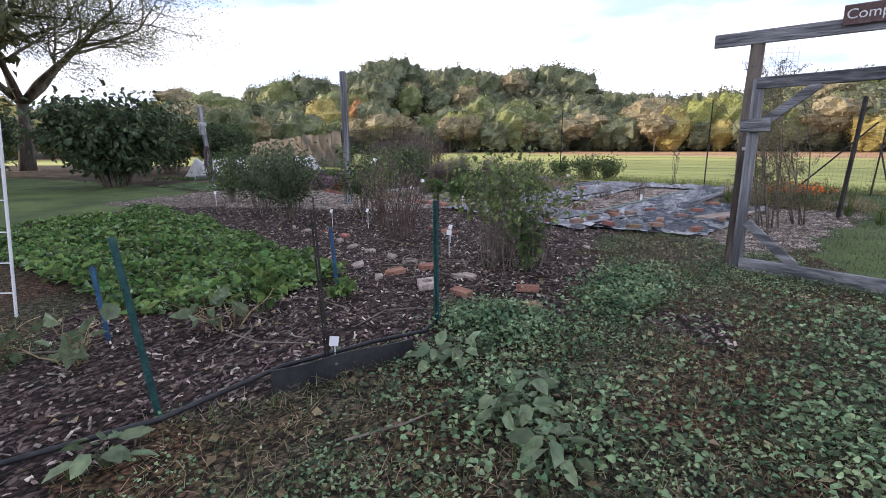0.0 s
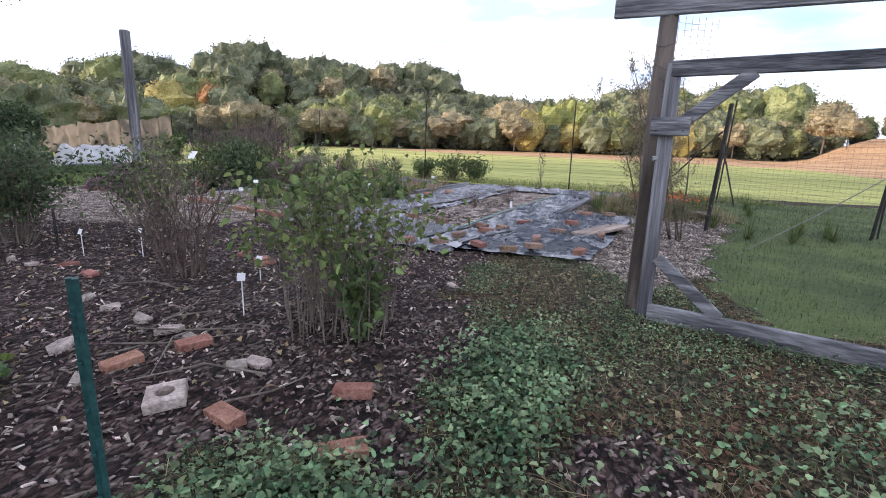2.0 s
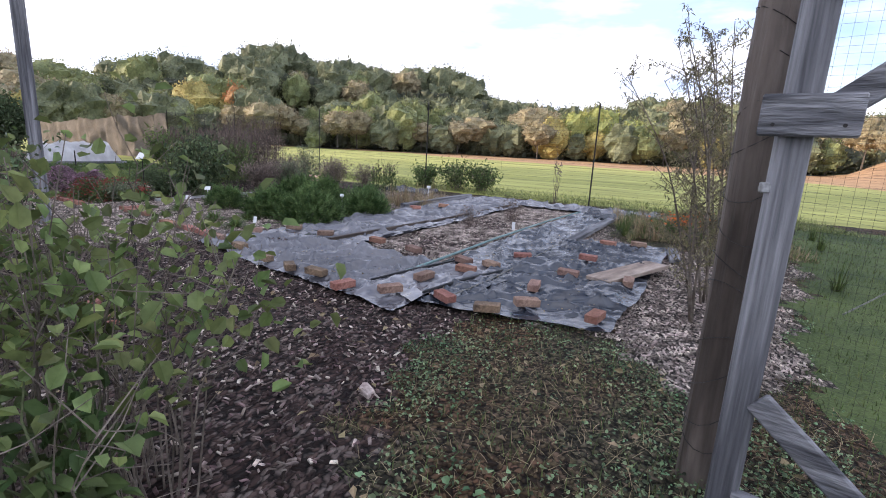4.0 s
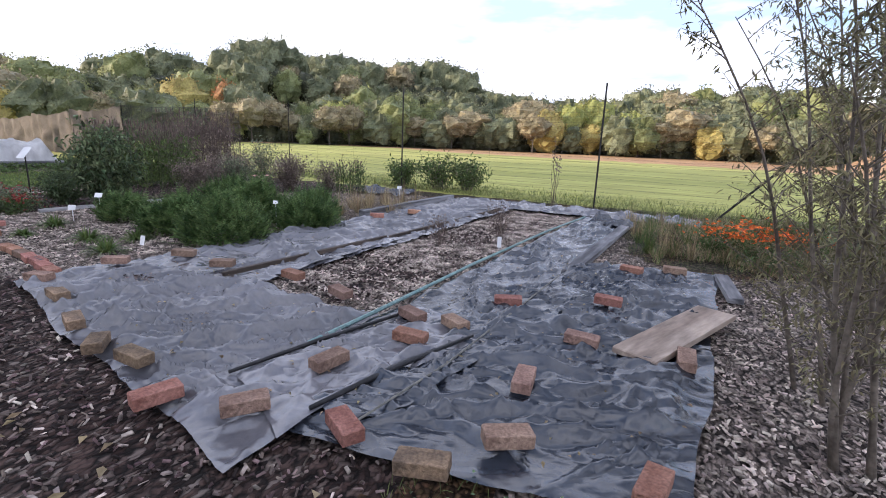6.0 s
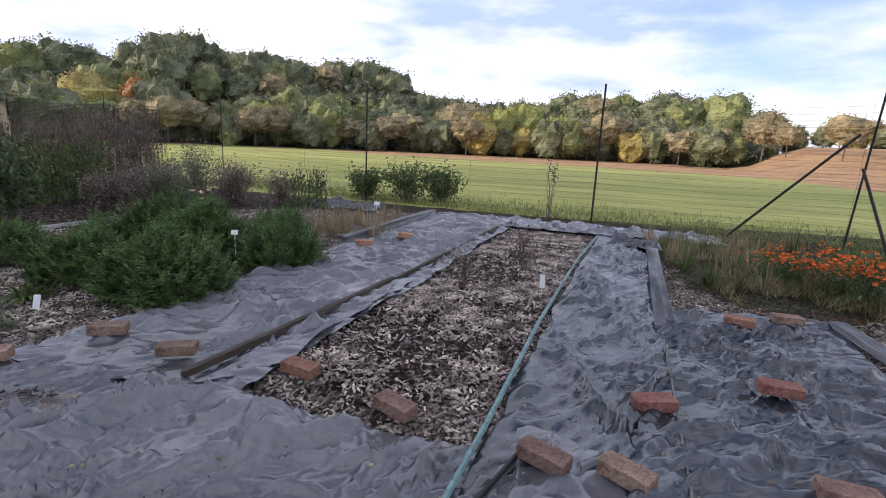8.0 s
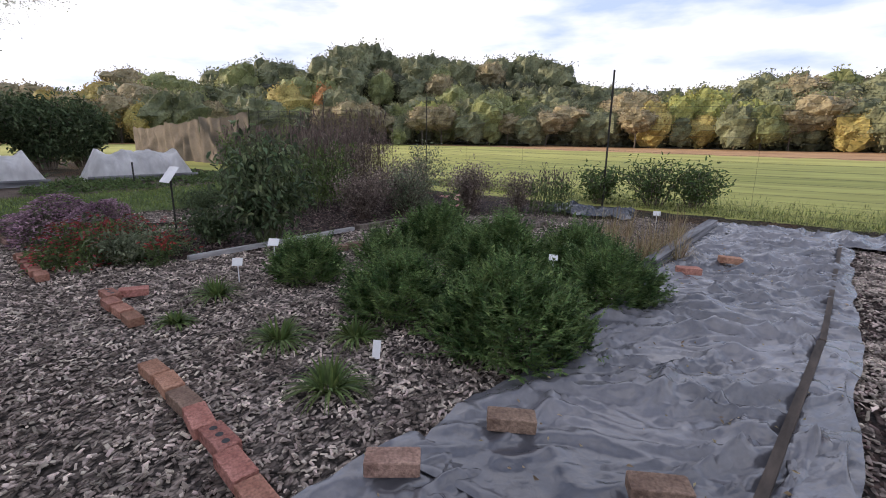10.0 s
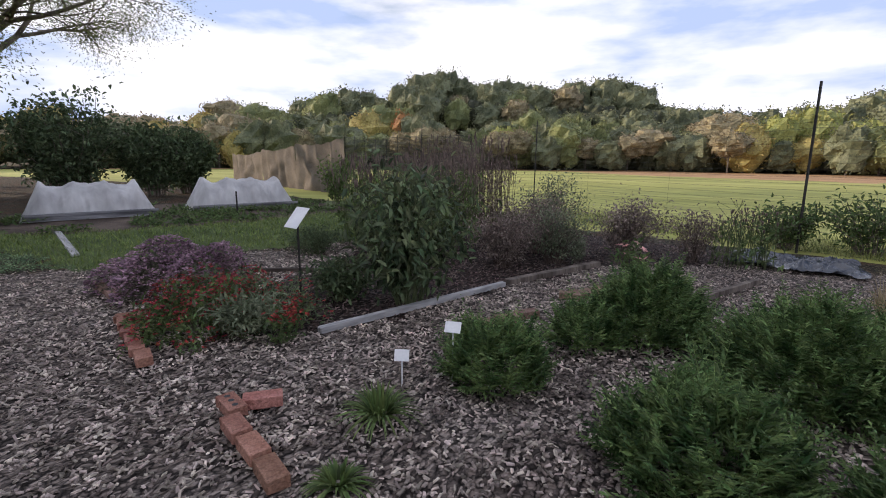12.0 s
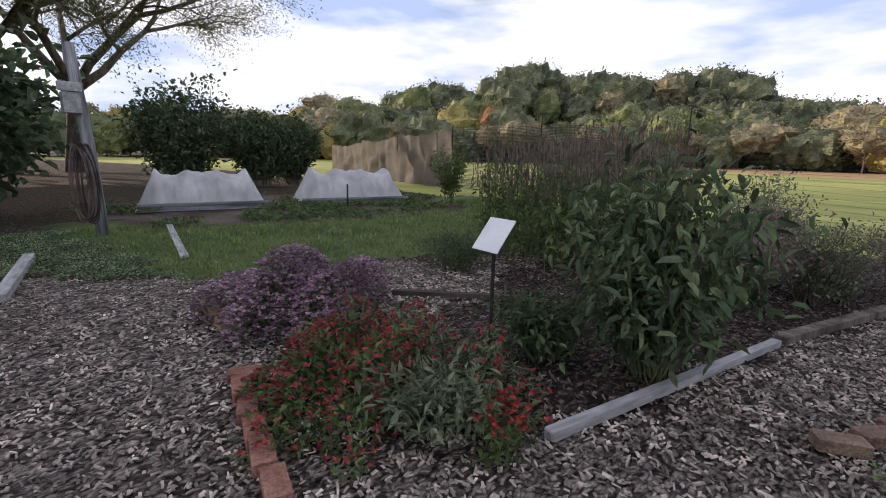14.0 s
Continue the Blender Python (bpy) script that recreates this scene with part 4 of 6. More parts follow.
# herb bed
for mx, my, mr, mh in ((-5.55, 10.82, 0.37, 0.36), (-4.95, 12.25, 0.54, 0.54), (-5.3, 11.7, 0.27, 0.28), (-4.0, 11.65, 0.60, 0.58),
                       (-3.42, 10.35, 0.58, 0.52), (-4.35, 10.5, 0.46, 0.44), (-3.0, 11.4, 0.46, 0.48), (-3.4, 12.3, 0.42, 0.45)):
    mound(mx, my, mr, mh * 1.2, "dense feathery green herb mound in woodchips")
for cx, cy, cr in ((-4.08, 9.35, 0.27), (-4.76, 9.68, 0.26), (-5.85, 10.08, 0.27), (-4.35, 9.95, 0.22), (-5.6, 9.55, 0.16)):
    clump("strap_leaf_plant", "clump of arching yellow-green strap leaves", cx, cy, cr * 1.1, cr * 0.75, 120, L_blade, 0.02, group="strap-leaved clumps in the herb bed")
flower_mound("flowering_mound", "rounded mound of fading purple asters", -9.35, 10.75, 0.68, 0.44, L_aster, 4200, (0.05, 0.016), L_purple, 3400, (0.03, 0.024))
flower_mound("red_leaf_plant", "low plants with red autumn flowers and dull leaves", -7.95, 10.2, 0.5, 0.36, L_mid, 2600, (0.055, 0.02), L_red, 800, (0.024, 0.018))
flower_mound("red_leaf_plant", "low red and brown plants beside the sign", -8.25, 10.6, 0.48, 0.35, L_big, 2400, (0.055, 0.02), L_red, 600, (0.024, 0.018))
flower_mound("red_leaf_plant", "small reddish plants fading beside the path", -7.65, 10.75, 0.4, 0.36, L_big, 1100, (0.05, 0.018), L_red, 260, (0.022, 0.016))
bush("leafy_herb", "pale grey-green leafy herb among red plants", -7.45, 10.35, 0.36, 0.36, L_grey, 900, (0.075, 0.022), 24, M_greenstem, 0.03, category="herb", stem_r=0.003)
bush("red_flower_plant", "small plant with red flowers at the board's end", -7.12, 10.45, 0.2, 0.28, L_mid, 260, (0.05, 0.02), 14, M_greenstem, 0.03, tops=(L_red, 60, 0.024, 0.02), category="flowers", stem_r=0.003)
bush("large_leaf_plant", "big bushy plant with large drooping green leaves", -7.02, 11.75, 0.66, 1.34, L_big, 2300, (0.1, 0.041), 52, M_greenstem, 0.04, droop=0.8, category="perennial", stem_r=0.006)
bush("large_leaf_plant", "dark leafy growth at the big plant's foot", -7.6, 11.45, 0.45, 0.42, L_dark, 1100, (0.06, 0.028), 30, M_greenstem, 0.03, droop=0.5, category="perennial")
bush("low_herb", "low dark green herb mound near the lawn", -9.6, 12.8, 0.6, 0.42, L_dark, 2200, (0.06, 0.014), 40, M_greenstem, 0.02, category="herb", stem_r=0.003)
spikes("seed_spikes", "yellow-green stand of spiky seed stalks", -9.1, 14.3, 1.3, 0.9, 1.35, 210, M_greenstem, M_deadstem, L_blade, 4200)
spikes("dead_stalks", "tall dark dead flower stalks with seed heads", -9.5, 16.4, 1.15, 0.9, 1.75, 190, M_deadstem, M_deadstem, L_brown, 1500, 0.08)
spikes("dead_stalks", "tall dark dead stalks by the netting", -11.2, 18.2, 1.2, 0.9, 1.7, 110, M_deadstem, M_deadstem, L_brown, 900, 0.08)
bush("grey_shrub", "brown-grey seeding shrub in the far bed", -7.1, 14.9, 0.7, 0.85, L_brown, 3200, (0.045, 0.02), 60, M_deadstem, 0.08, stem_r=0.004)
bush("grey_shrub", "silvery-leaved shrub in the far bed", -7.5, 16.5, 0.75, 1.1, L_grey, 1700, (0.05, 0.025), 44, low=0.1, stem_r=0.004)
bush("grey_shrub", "brown-grey shrub gone to seed along the board", -7.05, 13.75, 0.6, 0.72, L_brown, 3200, (0.045, 0.02), 60, M_deadstem, 0.06, stem_r=0.004)
bush("grey_shrub", "grey seeding shrub with silvery leaves", -6.6, 14.35, 0.55, 0.78, L_grey, 2400, (0.04, 0.018), 60, M_deadstem, 0.06, stem_r=0.004)
bush("silver_herb", "small silver-leaved herb beside brown shrubs", -6.35, 14.55, 0.25, 0.34, L_grey, 500, (0.05, 0.02), 20, low=0.03, category="herb", stem_r=0.003)
bush("brown_shrub", "dark purple-brown shrub gone to seed", -5.9, 15.3, 0.62, 0.8, L_brown, 3200, (0.045, 0.022), 50, M_deadstem, 0.06, stem_r=0.004)
bush("brown_shrub", "dark purple-brown shrub beside the fence", -5.1, 15.6, 0.5, 0.7, L_brown, 1000, (0.045, 0.022), 40, M_deadstem, 0.06, stem_r=0.004)
bush("coneflower", "seeding coneflowers with a few pink blooms", -5.45, 13.6, 0.3, 0.52, L_mid, 240, (0.07, 0.03), 14, M_greenstem, 0.03, tops=(L_pink, 7, 0.05, 0.03), category="flowers", stem_r=0.003)
spikes("seed_stalks", "dark-headed coneflower seed stalks", -4.55, 15.7, 0.4, 0.35, 0.75, 34, M_greenstem, M_deadstem, L_mid, 300, 0.03)
for gx, gy, gr, gh in ((-4.05, 17.6, 0.6, 0.75), (-3.0, 17.7, 0.8, 0.95), (-2.3, 17.9, 0.65, 0.85)):
    bush("grey_leaf_bush", "grey-green leafy bush beyond the fence post", gx, gy, gr, gh, L_mid, 1400, (0.08, 0.035), 26, low=0.1, group="grey-green bushes along the fence")
for k in range(17):
    clump("dry_grass", "tuft of dry tan grass at the bed's end", -2.95 + R.uniform(-0.5, 0.5), 13.6 + R.uniform(-1.0, 1.0), 0.32, 0.6, 60, L_dry, 0.008, "grass", "dry grass tufts by the timber")
bush("dry_sapling", "thin dry seed stalk at the fence", 0.05, 15.75, 0.22, 1.35, L_brown, 60, (0.05, 0.03), 4, M_deadstem, 0.5, category="weed")
bush("dry_weeds", "thin dry brown weeds in the mulched bed", -0.45, 12.3, 0.35, 0.5, L_brown, 160, (0.04, 0.02), 22, M_deadstem, 0.1, category="weed", stem_r=0.003)
bush("dry_weeds", "thin dry brown weeds in the mulched bed", -1.0, 11.3, 0.3, 0.4, L_brown, 120, (0.04, 0.02), 18, M_deadstem, 0.1, category="weed", stem_r=0.003)

# right-hand bed and the saplings beside the sheets
bush("marigolds", "sprawling plant covered in bright orange flowers", 2.75, 11.75, 0.75, 0.48, L_mid, 1100, (0.06, 0.02), 40, M_greenstem, 0.03, tops=(L_orange, 250, 0.028, 0.024), category="flowers", stem_r=0.003)
bush("marigolds", "orange-flowered plant trailing over boards", 2.3, 12.3, 0.5, 0.4, L_mid, 600, (0.06, 0.02), 26, M_greenstem, 0.03, tops=(L_orange, 90, 0.028, 0.024), category="flowers", stem_r=0.003)
for k in range(40):
    bx, by = R.uniform(1.4, 3.6), R.uniform(11.8, 14.6)
    clump("dry_grass", "tuft of fading grass in the flower bed", bx, by, 0.28, 0.45, 55, L_dry if R.rand() < 0.65 else L_grass, 0.007, "grass", "fading tufts in the flower bed")
for sx, sy, sr, sh, sc in ((1.83, 7.95, 0.5, 2.4, 1300), (2.0, 8.56, 0.8, 2.6, 1700), (2.42, 9.15, 0.75, 2.4, 1300)):
    willow(sx, sy, sr, sh, sc)
for k in range(14):
    gx, gy = R.uniform(3.0, 5.0), R.uniform(9.5, 14.5)
    clump("tall_grass", "tuft of unmown green grass", gx, gy, 0.3, 0.5, 70, L_grass, 0.008, "grass", "unmown tufts by the corner post")
# young plants of the near beds
for lx, ly in ((-0.23, 1.95), (-0.1, 2.08), (0.43, 1.88), (0.5, 1.62), (0.38, 1.6), (0.7, 1.4), (-0.98, 0.45)):
    rosette(lx, ly)
bush("squash_vine", "young green plant in the bark mulch", -2.0, 2.1, 0.2, 0.5, L_bright, 60, (0.1, 0.08), 5, M_greenstem, 0.2, category="plant")
for vx, vy in ((-2.3, 0.9), (-1.9, 1.75), (-2.7, 0.6)):
    bush("dry_vine", "dry curling squash vine with a few leaves", vx, vy, 0.4, 0.3, L_comfrey, 14, (0.14, 0.11), 9, L_dry, 0.1, category="vine", stem_r=0.006)
bush("leafy_weed", "fresh green low weed in the mulch", -1.65, 2.75, 0.2, 0.18, L_bright, 240, (0.05, 0.035), 12, M_greenstem, 0.02, category="weed", stem_r=0.003)


# ---------------------------------------------------------------- timber, gate, fence
def beam(m, p, q, w, h, chamfer=0.006):
    """A squared timber from p to q, w wide and h high."""
    p, q = Vector(p), Vector(q)
    d = q - p
    rot = d.to_track_quat("X", "Z").to_matrix().to_4x4()
    return m.box(Matrix.Translation((p + q) / 2) @ rot @ Matrix.Rotation(math.pi / 2, 4, "Y"), h, w, d.length, chamfer)


def board(name, label, p, q, w, h, mat, category="board", group="", kind=""):
    d = Vector(q) - Vector(p)
    ob = new(name, Mesh().box(Matrix(), d.length, w, h, 0.008).data(name))
    ob.data.materials.append(mat)
    ob.matrix_basis = Matrix.Translation((Vector(p) + Vector(q)) / 2) @ d.to_track_quat("X", "Z").to_matrix().to_4x4()
    return tagged(ob, label, category, group, kind)


def wire_grid(m, p, q, z0, z1, dx, dz, r=0.0012, sag=0.0):
    """A net of thin wires between two uprights."""
    p, q = np.array(p, float), np.array(q, float)
    n = max(int(np.linalg.norm(q - p) / dx), 1)
    for i in range(int((z1 - z0) / dz) + 1):
        z = z0 + i * dz
        pts = [np.array([*(p + (q - p) * t), z - sag * math.sin(math.pi * t) * (z - z0) / (z1 - z0) + R.normal() * 0.004]) for t in np.linspace(0, 1, 6)]
        m.tube(pts, r, 3)
    for i in range(n + 1):
        c = p + (q - p) * i / n
        m.tube([(*c, z0), (*c, z1)], r, 3)
    return m


GD = Vector((0.95, -0.345, 0)).normalized()     # the open leaf of the gate
GO = Vector((1.46, 5.47, 0))


def build_gate():
    frame_ = thing("gateway", "weathered timber gateway with a cross beam", "gateway", 0, 0, 0)
    pm = Mesh()
    pts = [(1.42, 5.70, -0.1), (1.425, 5.70, 0.9), (1.41, 5.69, 1.7), (1.42, 5.70, 2.31)]
    pm.tube(pts, [0.075, 0.072, 0.07, 0.066], 10)
    part("gate_post", pm, M_post, frame_, "rough round post")
    pm = Mesh().tube([(3.75, 5.28, -0.1), (3.75, 5.28, 2.31)], [0.075, 0.066], 10)
    part("gate_post", pm, M_post, frame_)
    bm = beam(Mesh(), (1.03, 5.72, 2.365), (4.05, 5.18, 2.365), 0.045, 0.13)
    part("cross_beam", bm, M_grey_board, frame_)
    wm = Mesh()
    wire_grid(wm, (1.49, 5.70), (1.78, 5.78), 1.94, 2.3, 0.045, 0.045, 0.0016)
    part("wire_offcut", wm, M_wire, frame_, "loose curled wire mesh")
    # strands of netting wrapped round the post
    sm = Mesh()
    for k in range(14):
        z = 0.2 + k * 0.15 + R.normal() * 0.03
        a = np.linspace(0, 2 * np.pi, 13)
        sm.tube(np.stack([1.42 + 0.078 * np.cos(a), 5.70 + 0.078 * np.sin(a), z + 0.05 * np.sin(a + k)], 1), 0.0018, 3)
    tagged(part("wire_wrap", sm, M_metal, frame_), kind="stuff")

    g = thing("gate", "open weathered grey timber gate with wire mesh", "gate", 0, 0, 0)

    def at(s, z, off=0.0):
        n = Vector((-GD.y, GD.x, 0))
        return GO + GD * s + n * off + Vector((0, 0, z))
    part("stile", beam(Mesh(), at(0.0, 0.04), at(0.0, 1.94), 0.045, 0.10), M_grey_wood, g)
    part("stile", beam(Mesh(), at(1.75, 0.04), at(1.75, 1.94), 0.045, 0.10), M_grey_wood, g)
    part("top_rail", beam(Mesh(), at(-0.03, 1.90, -0.004), at(1.80, 1.90, -0.004), 0.048, 0.11), M_grey_board, g)
    part("bottom_rail", beam(Mesh(), at(0.03, 0.075, -0.004), at(1.80, 0.075, -0.004), 0.048, 0.13), M_grey_board, g)
    part("top_brace", beam(Mesh(), at(0.04, 1.48, -0.012), at(0.50, 1.86, -0.012), 0.03, 0.09), M_grey_board, g)
    part("bottom_brace", beam(Mesh(), at(0.05, 0.52, -0.012), at(0.52, 0.13, -0.012), 0.03, 0.09), M_grey_board, g)
    lb = part("latch_block", beam(Mesh(), at(-0.10, 1.50, -0.05), at(0.16, 1.50, -0.05), 0.035, 0.13), M_grey_board, g)
    for s in (-0.06, 0.12):
        part("screw", Mesh().tube([at(s, 1.47, -0.066), at(s, 1.47, -0.070)], 0.006, 8), M_metal, lb)
    part("latch", Mesh().box(Matrix.Translation(at(-0.05, 1.27, -0.05)), 0.03, 0.03, 0.035, 0.006), M_wire, g, "pale latch on the stile")
    wm = Mesh()
    wire_grid(wm, at(0.0, 0)[:2], at(1.75, 0)[:2], 0.12, 1.86, 0.03, 0.03, 0.0004)
    part("mesh_infill", wm, M_metal, g)

    s = thing("sign", "brown sign board with white lettering on the beam", "sign", 2.24, 5.455, 2.45, -10.2)
    part("sign_panel", Mesh().box(pose(0.35, 0, 0.0), 1.1, 0.018, 0.17, 0.004), M_sign, s)
    cu = bpy.data.curves.new("lettering", "FONT")
    cu.body, cu.size, cu.extrude = "Compo", 0.12, 0.002
    tmp = bpy.data.objects.new("lettering", cu)
    scene.collection.objects.link(tmp)
    me = bpy.data.meshes.new_from_object(tmp.evaluated_get(bpy.context.evaluated_depsgraph_get()))
    bpy.data.objects.remove(tmp)
    lt = new("lettering", me)
    me.materials.clear()
    me.materials.append(M_white)
    lt.parent = s
    lt.matrix_basis = pose(-0.18, -0.012, -0.035, 90)
    lt["label"] = "white letters"


build_gate()


def tpost(x, y, h, tilt=(0, 0), label="thin dark steel fence post", group="steel posts of the deer fence", r=0.018):
    z = float(gz(x, y))
    t = thing("fence_post", label, "post", x, y, z, group=group)
    top = Vector((tilt[0], tilt[1], h))
    m = Mesh().tube([(0, 0, -0.2), top], r, 4)
    part("shaft", m, M_metal, t)
    for k in range(4):
        c = top * (0.3 + 0.2 * k)
        part("stud", Mesh().box(Matrix.Translation(c + Vector((0, -r, 0))), 0.02, 0.012, 0.01), M_metal, t)
    return t


TOPS = [1.72, 1.84, 2.0, 2.2]
FENCE = [(-33.5, 26.3), (-27.0, 24.0), (-22.3, 22.5), (-18.3, 21.7), (-14.6, 21.8), (-10.3, 21.8), (-3.9, 17.25), (0.86, 16.05), (4.48, 14.95), (5.7, 10.6)]
for i, (fx, fy) in enumerate(FENCE):
    tpost(fx, fy, TOPS[i] + 0.08 if i < 4 else 2.5, (0, 0.03) if i != 8 else (0.12, 0.0))
net = Mesh()
for a, b in zip(FENCE[3:], FENCE[4:]):
    z = float(gz(*a))
    fine = a[0] < -11
    if a[0] == -14.6:
        mid = (-12.6, 21.9)
        wire_grid(net, a, mid, z + 0.05, z + 2.2, 0.5, 0.045, 0.008, 0.05)
        a, fine = mid, False
    wire_grid(net, a, b, z + 0.05, z + 2.2, 0.5 if fine else 2.4, 0.045 if fine else 0.1, 0.009 if fine else 0.0018, 0.05)
single("deer_netting", net, M_net, "thin black deer netting strung between steel posts", "fence netting", kind="structure")
single("fence_brace", Mesh().tube([(2.95, 15.5, -0.05), (4.4, 14.98, 1.75)], 0.022, 6), M_metal, "dark diagonal brace of the corner post", "brace")
single("fence_brace", Mesh().tube([(4.72, 14.3, -0.05), (4.48, 14.9, 1.25)], 0.02, 6), M_metal, "short leaning brace of the corner post", "brace")
tpost(3.1, 10.3, 2.05, (0.12, 0.05), "leaning post wrapped in old netting", "old posts by the lawn", 0.035)
tpost(5.5, 10.4, 1.5, (0.1, 0.0), "old post tied with rope", "old posts by the lawn", 0.03)
single("guy_rope", Mesh().tube([(3.22, 8.75, 0.0), (4.3, 9.55, 0.42), (5.5, 10.4, 0.95)], 0.008, 5), M_rope, "slack grey rope from a post to the ground", "rope")


def shade_cloth():
    for a, b, ha, hb in zip(FENCE[:3], FENCE[1:4], TOPS, TOPS[1:]):
        t = thing("shade_cloth", "sagging brown shade cloth panel tied between posts", "shade cloth", a[0], a[1], float(gz(*a)), group="shade cloth panels")
        n, k = 61, 16
        pts = np.zeros((k, n, 3))
        d = np.array(b) - np.array(a)
        nd = np.array([d[1], -d[0]]) / np.linalg.norm(d)
        for i in range(k):
            for j in range(n):
                u, v = j / (n - 1), i / (k - 1)
                off = (0.16 * math.sin(u * 23 + 2 * v + 2.5 * nz(u, v, 3.0, a[1])) * (0.35 + 0.65 * (1 - v)) + 0.12 * nz(u * 6, v * 2, 1.0, a[0])) * (0.25 + math.sin(math.pi * u))
                p = d * u + nd * (off + 0.03)
                pts[i, j] = (p[0], p[1], v * (ha + (hb - ha) * u - 0.13 * math.sin(math.pi * u) + 0.03 * math.sin(u * 31)))
        part("cloth", Mesh().grid(pts), M_shade, t, smooth=True)


shade_cloth()

# tall wooden post in the fruit bed
po = thing("tall_post", "tall bare wooden post standing in the fruit bed", "post", -6.27, 8.22, 0)
part("post", Mesh().box(pose(0, 0, 1.42, 0, 0, 12), 0.12, 0.12, 3.0, 0.012), M_grey_wood, po)


# hose post with box and coiled hoses
def hose_post():
    t = thing("hose_post", "old wooden post with a meter box", "post", -14.35, 10.32, 0)
    part("post", Mesh().tube([(0, 0, -0.2), (-0.02, -0.05, 1.3), (-0.06, -0.13, 2.62)], [0.085, 0.078, 0.068], 9), M_grey_wood, t, smooth=True)
    b = part("meter_box", Mesh().box(pose(0.08, -0.20, 1.83, 0, 0, 8), 0.14, 0.2, 0.28, 0.012), M_wire, t, "grey metal box")
    part("box_lid", Mesh().box(pose(0.09, -0.20, 2.04, 0, 6, 8), 0.17, 0.24, 0.12, 0.01), M_paleboard, b)
    for k in range(8):
        h = thing("garden_hose", "coiled rubber hose hung on the post", "hose", -14.24 + 0.012 * k, 10.22 - 0.02 * k, 0, 0, group="hoses on the post")
        a = np.linspace(0, 2 * np.pi, 25)
        rr, w = 0.46 + 0.1 * R.rand(), 0.07 + 0.05 * R.rand()
        part("hose", Mesh().tube(np.stack([0.02 * np.sin(a * 3 + k), w * np.cos(a), 0.78 + 0.05 * R.normal() + rr * np.sin(a)], 1), 0.011, 6), M_rubber, h)


hose_post()


# ---------------------------------------------------------------- covered beds
def tunnel(x0, y0, x1, y1, depth, h, label):
    d = Vector((x1 - x0, y1 - y0, 0))
    ln = d.length
    t = thing("covered_bed", label, "row cover", x0, y0, float(gz(x0, y0)), math.degrees(math.atan2(d.y, d.x)), group="covered beds")
    n, k = 61, 23
    pts = np.zeros((n, k, 3))
    for i in range(n):
        u = i / (n - 1)
        end = max(0, 1 - min(u, 1 - u) / 0.15)
        q = (u - 0.16) / 0.227
        sag = abs(math.sin(math.pi * q)) ** 0.8 if 0 < q < 3 else 0
        for j in range(k):
            v = j / (k - 1)
            a = math.pi * v
            side = (1 if math.cos(a) > 0 else -1) * abs(math.cos(a)) ** 0.8
            yy = depth / 2 - depth / 2 * side * (1 - 0.25 * math.sin(a))
            zz = h * (math.sin(a) ** 0.75) * (1 - end) * (1 - (0.14 + 0.05 * math.sin(9 * u)) * sag)
            crease = nz(u * 26 + 2 * v, v * 3, 1.0, x0)
            zz += 0.045 * crease * math.sin(a)
            yy += (0.15 * crease + 0.04 * nz(u * 5, v * 4, 1.0, x0 + 3)) * math.sin(a * 2 + 0.01)
            pts[i, j] = (u * ln, yy, max(zz, 0.01))
    part("cover", Mesh().grid(pts), M_cover, t, "white translucent cloth", smooth=True)
    for q in (0.16, 0.39, 0.61, 0.84):
        a = np.linspace(0, math.pi, 13)
        part("hoop", Mesh().tube(np.stack([np.full(13, q * ln), depth / 2 - depth * 0.36 * np.cos(a), h * 0.88 * np.sin(a) ** 0.9], 1), 0.012, 5), M_wire, t)
    part("bed_board", beam(Mesh(), (0.05, -0.03, 0.09), (ln - 0.05, -0.03, 0.09), 0.04, 0.16), M_grey_board, t)
    return t


tunnel(-16.75, 11.25, -16.1, 13.7, 1.5, 0.82, "long bed under white cloth on hoops")
tunnel(-16.1, 14.4, -15.25, 17.0, 1.5, 0.84, "second bed under white cloth on hoops")
single("loose_post", Mesh().tube([(-14.9, 14.9, 0), (-14.9, 14.9, 0.55)], 0.02, 5), M_metal, "short dark stake by the covered bed", "stake")


